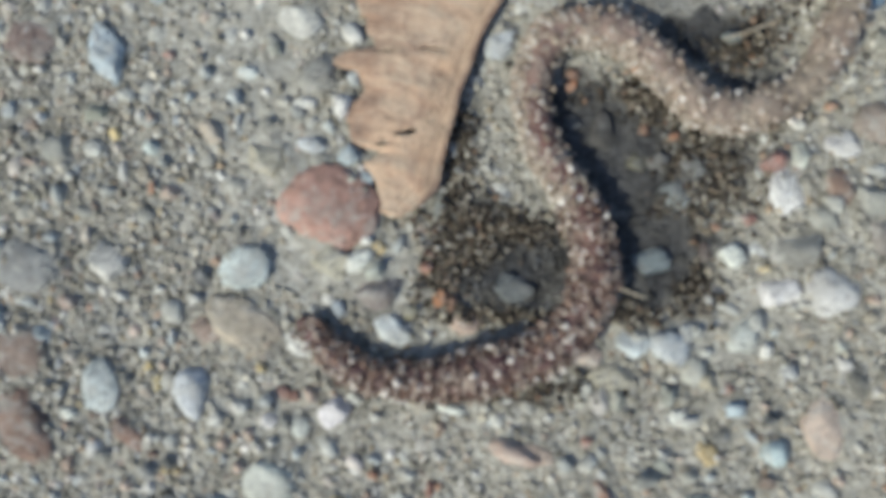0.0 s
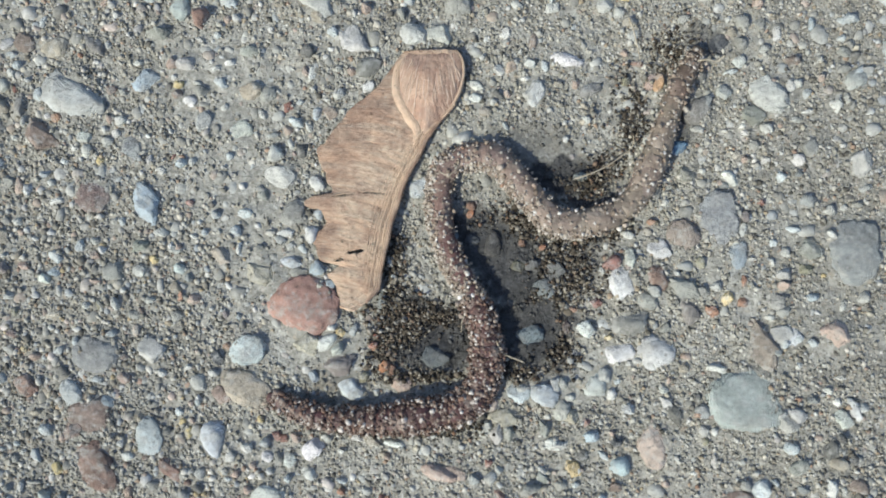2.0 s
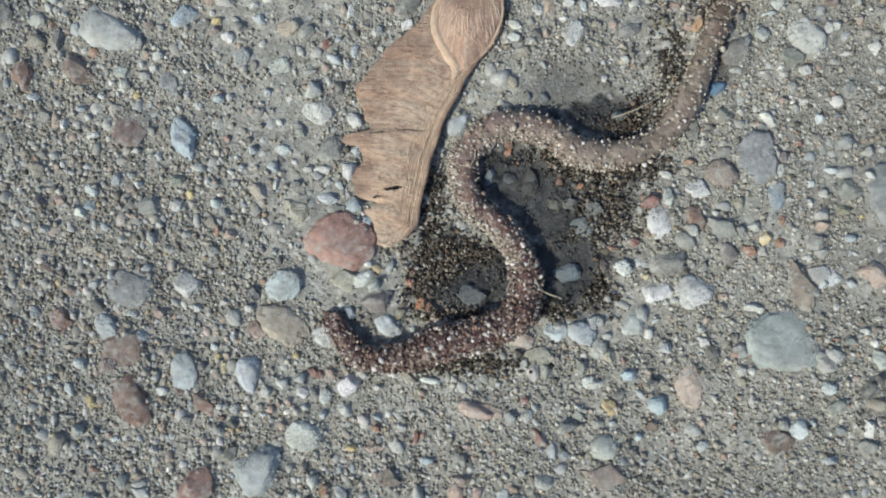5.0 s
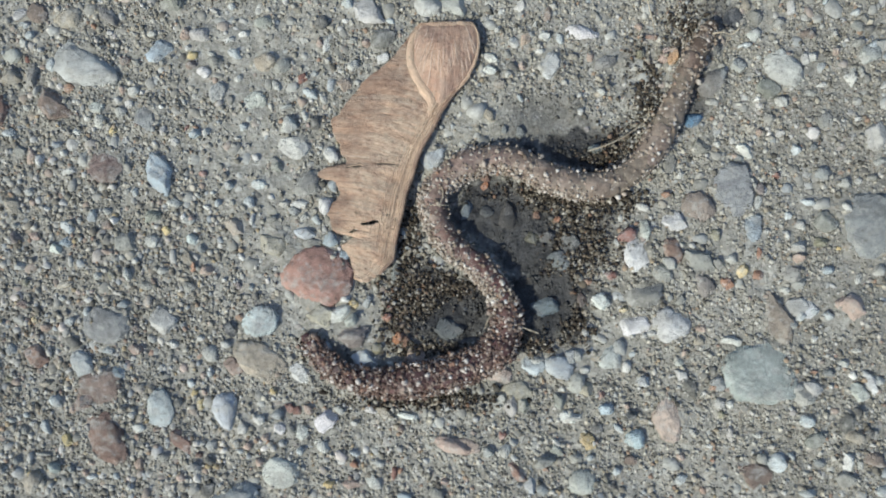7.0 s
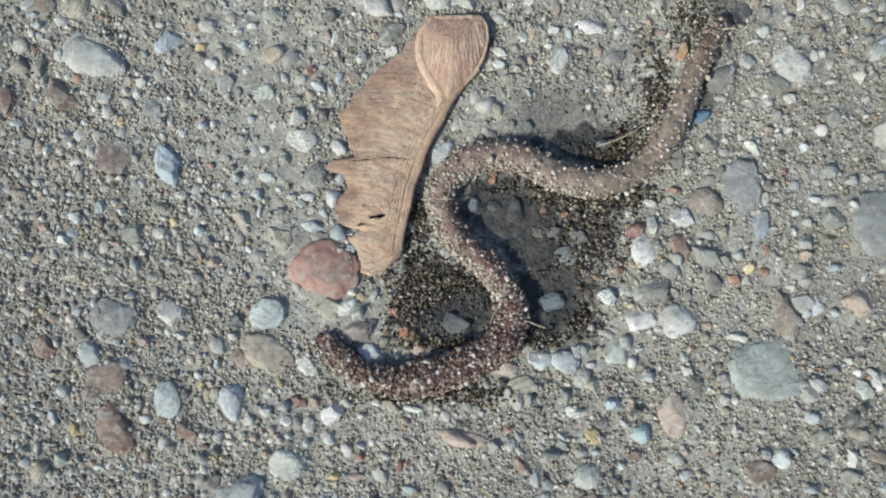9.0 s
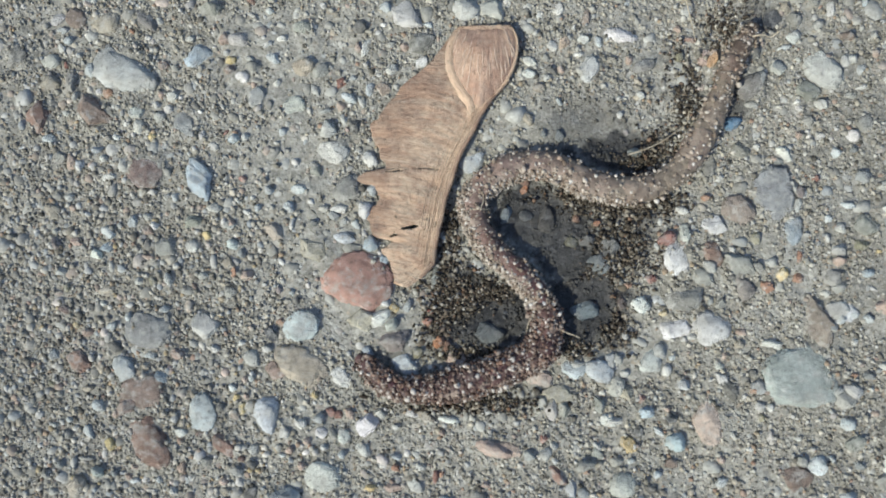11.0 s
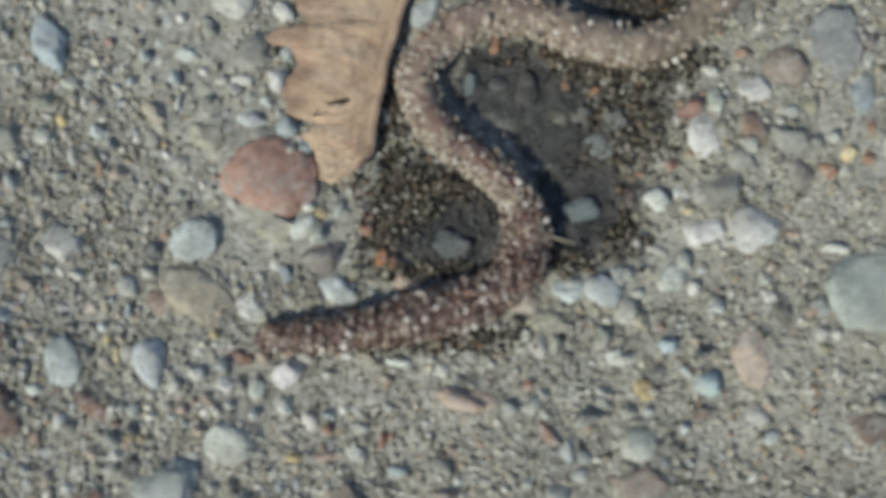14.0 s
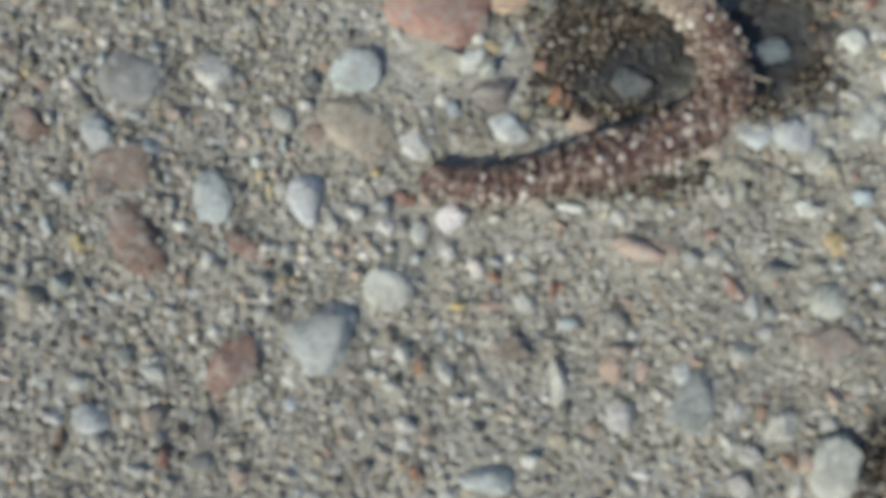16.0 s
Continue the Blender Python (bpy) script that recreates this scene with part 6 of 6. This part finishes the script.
def build_crumbs():
    """Dark soil crumbs and sand that the worm has dragged together."""
    rng = np.random.default_rng(11)
    sites = [(-2.2, -6.2, 4.4, 3.2, 980), (-5.6, -9.6, 2.2, 3.4, 620), (2.6, -5.8, 3.0, 1.6, 340), (19.5, 0.5, 5.0, 5.5, 1250), (29.5, 22.0, 2.8, 8.0, 560), (35.5, 32.0, 3.4, 4.5, 400), (13.5, 7.6, 4.5, 2.2, 700), (22.0, 6.8, 6.5, 2.2, 1250), (18.5, -10.5, 3.0, 3.0, 520), (13.0, -13.4, 3.4, 1.6, 320), (-4.0, 1.0, 1.8, 5.0, 560), (-1.0, -14.2, 6.0, 1.0, 420), (-1.0, -21.0, 11.0, 1.5, 900), (24.0, 14.0, 3.6, 3.0, 560), (25.0, -47.5, 2.6, 5.0, 280)]
    xy, size = [], []
    for cx, cy, rx, ry, count in sites:
        count = count * 5 // 4
        spot = rng.normal(0, 0.5, (count // 3, 2))[rng.integers(0, count // 3, count)] + rng.normal(0, 0.11, (count, 2))
        xy.append(spot * (rx, ry) + (cx, cy))
        size.append(np.clip(rng.lognormal(-1.75, 0.5, count), 0.07, 0.5))
    xy, size = np.vstack(xy), np.concatenate(size)
    tail = flow(BENDS[7], 93)[:40]
    off = np.min(np.hypot(xy[:, :1] - tail[None, :, 0], xy[:, 1:] - tail[None, :, 1]), axis=1) > 1.7
    off &= rng.random(len(xy)) > 0.94 * swept(xy[:, 0], xy[:, 1])
    xy, size = xy[off], size[off]
    places = np.c_[xy, ground_height(xy[:, 0], xy[:, 1]) + size * 0.4 + 0.5 * rng.random(len(xy)) ** 3]
    clods, thick = [], []
    for cx, cy, rx, ry, count in sites:
        clods.append(rng.normal(0, 0.5, (count // 60, 2)) * (rx, ry) + (cx, cy))
        thick.append(rng.uniform(0.3, 0.85, count // 60))
    clods, thick = np.vstack(clods), np.concatenate(thick)
    firm = swept(clods[:, 0], clods[:, 1]) < 0.3
    clods, thick = clods[firm], thick[firm]
    soil = tagged(new("soil_clods", scatter("soil_clods", rng, np.c_[clods, ground_height(clods[:, 0], clods[:, 1]) - 0.25 * thick], thick, CRUMBS, 2, 0.5, False, False, 12)), "lumps of damp brown soil round the worm", "soil", kind="stuff")
    return soil, tagged(new("soil_crumbs", scatter("soil_crumbs", rng, places, size, CRUMBS, 0, 0.45, damp=False)), "dark brown soil crumbs scattered round the worm", "soil", kind="stuff")


build_crumbs()


# ---- pieces of the pavement: pebbles, gravel and sand set in the cement ----
def pebble_form(seed, angular, level):
    """A half-buried stone: full outline from its middle down, rounded or broken on top."""
    base, faces = BALLS[level]
    v = base.copy()
    low = v[:, 2] < 0
    wide = np.hypot(v[:, 0], v[:, 1])
    v[low, :2] *= (1 / np.maximum(wide[low], 0.35))[:, None]
    rng = np.random.default_rng(seed)
    for _ in range(9 if angular else 4):
        d = rng.normal(size=3) * (1, 1, 0.55)
        d[2] = abs(d[2])
        d /= np.linalg.norm(d)
        over = v @ d - rng.uniform(0.52, 0.82)
        v -= np.where(over > 0, over, 0)[:, None] * d * (0.92 if angular else 0.6)
    v *= (1 + np.array([0.10 * noise.noise(Vector(p) * 1.7 + Vector((seed, 0, 0))) + 0.12 * noise.noise(Vector(p) * 4.2 + Vector((0, seed, 0))) + 0.07 * noise.noise(Vector(p) * 9.0 + Vector((0, 0, seed))) for p in v]))[:, None]
    v -= (v.max(0) + v.min(0)) / 2 * (1, 1, 0)
    return v / np.abs(v).max(0), faces


def pebble_mesh(seed, angular, level):
    v, faces = pebble_form(seed, angular, level)
    return mesh_from("pebble", v * MM, faces, STONE, True, [("rim", "FLOAT", np.hypot(v[:, 0], v[:, 1]))])


PEBBLES = {level: [pebble_mesh(s, s % 3 != 0, level) for s in range(14)] for level in (3, 4)}
TURNS = random.Random(4)


def set_pebble(x, y, long, short, angle, tone):
    ob = new("pebble", PEBBLES[4 if short > 1.8 else 3][3 * TURNS.randrange(5) if short > 4.2 and tone != "W" else TURNS.randrange(14)])
    ob.parent = pavement
    height = min(short, 5.0) * TURNS.uniform(0.12, 0.28) * (1.35 if short < 3.6 else 1.0) + (0.36 if short < 2.6 else 0.2)
    flip = TURNS.choice((0, 180))
    ob.location = (x * MM, y * MM, (ground_height(np.array(x), np.array(y)) - 0.02) * MM)
    ob.rotation_euler = (radians(TURNS.uniform(-7, 7)), radians(TURNS.uniform(-7, 7)), radians(angle + flip))
    ob.scale = (long * 0.595, short * 0.595, height)
    k = TURNS.uniform(0.92, 1.08)
    # alpha drops with damp and with the ground's painted shade
    wet = float(damp_and_shade(np.array([x]), np.array([y]))[0])
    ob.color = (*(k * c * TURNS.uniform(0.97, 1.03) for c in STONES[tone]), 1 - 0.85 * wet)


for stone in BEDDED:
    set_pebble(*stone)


def build_small_pebbles():
    """The small pebbles between the larger ones, as one mesh."""
    rng = np.random.default_rng(17)
    forms = {level: [pebble_form(40 + k, k % 4 != 0, level) for k in range(16)] for level in (2, 3, 4)}
    verts, faces, hues, rims, wets, count = [], [], [], [], [], 0
    for x, y, long, short, angle, tone in SMALL:
        v, f = forms[4 if short > 2.4 else 3 if short > 1.2 else 2][rng.integers(16)]
        a = radians(angle + rng.uniform(-12, 12) + rng.choice((0, 180)))
        w = v * (long * 0.6, short * 0.6, min(short, 2.6) * rng.uniform(0.2, 0.48) + 0.3)
        w = np.stack([w[:, 0] * math.cos(a) - w[:, 1] * math.sin(a), w[:, 0] * math.sin(a) + w[:, 1] * math.cos(a), w[:, 2] + 0.12 * w[:, 0] * rng.uniform(-1, 1)], -1)
        verts.append(w + (x, y, float(ground_height(x, y)) + 0.04))
        faces.append(f + count)
        count += len(v)
        hues.append(np.tile(np.array(STONES[tone]) * rng.uniform(0.88, 1.1), (len(v), 1)))
        rims.append(np.hypot(v[:, 0], v[:, 1]))
        wets.append(np.full(len(v), 0.7 * float(damp_and_shade(np.array([x]), np.array([y]))[0])))
    me = mesh_from("small_pebbles", np.vstack(verts) * MM, np.vstack(faces), STONE_JOINED, True,
                   [("hue", "FLOAT_VECTOR", np.vstack(hues)), ("rim", "FLOAT", np.concatenate(rims)), ("damp", "FLOAT", np.concatenate(wets))])
    part("small_pebbles", me, pavement, "small grey, pale and reddish pebbles set in the cement", "stuff")


build_small_pebbles()


def stone_chip(x, y, size, turn, hue):
    """A loose coloured chip lying among the soil crumbs."""
    ob = tagged(new("stone_chip", PEBBLES[3][4]), "small orange-red stone chip lying in damp soil beside the worm", "stone chip", "orange chips round the worm")
    ob.location = (x * MM, y * MM, (float(ground_height(np.array([x]), np.array([y]))[0]) + 0.25) * MM)
    ob.rotation_euler = (radians(12), radians(-9), radians(turn))
    ob.scale = (size, size * 0.7, size * 0.6)
    ob.color = (*hue, 1)


for chip in ((-7.0, -9.8, 0.75, 20, (0.45, 0.19, 0.12)), (-5.5, -12.8, 1.0, 75, (0.50, 0.26, 0.15)), (-6.6, -8.5, 0.5, 0, (0.36, 0.13, 0.09)), (16.8, 3.8, 0.6, 40, (0.47, 0.25, 0.16)), (6.7, 8.6, 0.75, 60, (0.50, 0.24, 0.14)), (33.4, 27.2, 1.5, 80, (0.56, 0.38, 0.24))):
    stone_chip(*chip)


def build_sand():
    rng = np.random.default_rng(21)
    under = [((edge_at(LEFT, y) + edge_at(RIGHT, y)) / 2, y, (edge_at(RIGHT, y) - edge_at(LEFT, y)) / 2) for y in range(-4, 32, 2)]

    def clear(xy, margin):
        keep = np.ones(len(xy), bool)
        for x, y, r in FOOTPRINTS + (under if margin > 0 else []):
            keep &= np.hypot(xy[:, 0] - x, xy[:, 1] - y) > r * 0.85 + margin
        return keep

    # gravel: denser on the worn sides
    xy = rng.uniform((-76, -60), (78, 54), (17000, 2))
    dense = 0.16 + 0.24 * np.clip((-xy[:, 0] - 2) / 30, 0, 1) + 0.3 * np.clip((-xy[:, 1] - 20) / 14, 0, 1) + 0.6 * np.clip((-xy[:, 0] - 30) / 12, 0, 1) * np.clip((12 - xy[:, 1]) / 12, 0, 1) + 0.25 * lattice(xy[:, 0], xy[:, 1], 14, 3)
    dense = dense * (1 - 0.75 * sandy(xy[:, 0], xy[:, 1]))
    xy = xy[rng.random(len(xy)) < dense]
    size = np.clip(rng.lognormal(-0.75, 0.36, len(xy)), 0.28, 1.2)
    xy, size = xy[clear(xy, 0.5)], size[clear(xy, 0.5)]
    places = np.c_[xy, ground_height(xy[:, 0], xy[:, 1]) + size * rng.uniform(-0.82, -0.22, len(xy))]
    part("gravel", scatter("gravel", rng, places, size, GRAVEL, 2, 0.6, True, True, 4), pavement, "small mixed gravel set in the cement", "stuff")
    # rounded grit where the paste has washed out
    xy = rng.uniform((-76, -60), (78, 54), (30000, 2))
    washed = np.clip((-xy[:, 0] - 22) / 14, 0, 1) * np.clip((16 - xy[:, 1]) / 12, 0, 1) + 0.55 * np.clip((-xy[:, 1] - 24) / 10, 0, 1) + 0.3 * np.clip((-xy[:, 0] - 40) / 14, 0, 1) + 0.25 * np.clip((xy[:, 0] - 56) / 8, 0, 1)
    xy = xy[rng.random(len(xy)) < np.clip(washed, 0, 1) * (0.75 + 0.35 * lattice(xy[:, 0], xy[:, 1], 6, 19))]
    xy = xy[clear(xy, 0.3)]
    size = np.clip(rng.lognormal(-1.15, 0.3, len(xy)), 0.18, 0.6)
    places = np.c_[xy, ground_height(xy[:, 0], xy[:, 1]) + size * rng.uniform(-0.4, 0.35, len(xy))]
    part("grit", scatter("grit", rng, places, size, WASHED, 1, 0.65, True, True), pavement, "rounded brown and grey grit lying loose in the worn cement", "stuff")
    # paler chips between the pebbles, nearly flush
    xy = rng.uniform((-76, -60), (78, 54), (5200, 2))
    xy = xy[clear(xy, 0.9) & (damp_and_shade(xy[:, 0], xy[:, 1]) < 0.3) & (rng.random(len(xy)) > 0.7 * sandy(xy[:, 0], xy[:, 1]))]
    size = np.clip(rng.lognormal(-0.12, 0.42, len(xy)), 0.45, 2.2)
    places = np.c_[xy, ground_height(xy[:, 0], xy[:, 1]) - size * rng.uniform(0.5, 0.9, len(xy))]
    part("chips", scatter("chips", rng, places, size, CHIPS, 2, 0.6, True, True, 9), pavement, "pale stone chips nearly flush with the cement", "stuff")
    # sand
    xy = rng.uniform((-74, -58), (76, 52), (138000, 2))
    xy = xy[clear(xy, -0.2) & (rng.random(len(xy)) > np.maximum(0.45 * damp_and_shade(xy[:, 0], xy[:, 1]), 0.85 * paste(xy[:, 0], xy[:, 1])))]
    size = np.clip(rng.lognormal(-1.68, 0.45, len(xy)), 0.09, 0.55)
    places = np.c_[xy, ground_height(xy[:, 0], xy[:, 1]) + size * rng.uniform(-0.35, 0.4, len(xy))]
    part("sand", scatter("sand", rng, places, size, GRAINS, 0), pavement, "coarse grey and tan sand grains", "stuff")


build_sand()


# ---- what moves ----
def motions():
    times = sorted(BENDS)
    poses = {t: worm_poses(BENDS[t], SEGMENTS) for t in times}
    for k, ring in enumerate(worm_rings):
        walk(ring, [(t, poses[t][k]) for t in times])


for ring, m in zip(other_rings, worm_poses([(30.5, -44.6), (28.2, -44.4), (26.6, -46.0), (26.2, -49.2), (28.6, -53.0), (34, -54.5), (42, -54.5)], 30)):
    ring.matrix_basis = m
motions()
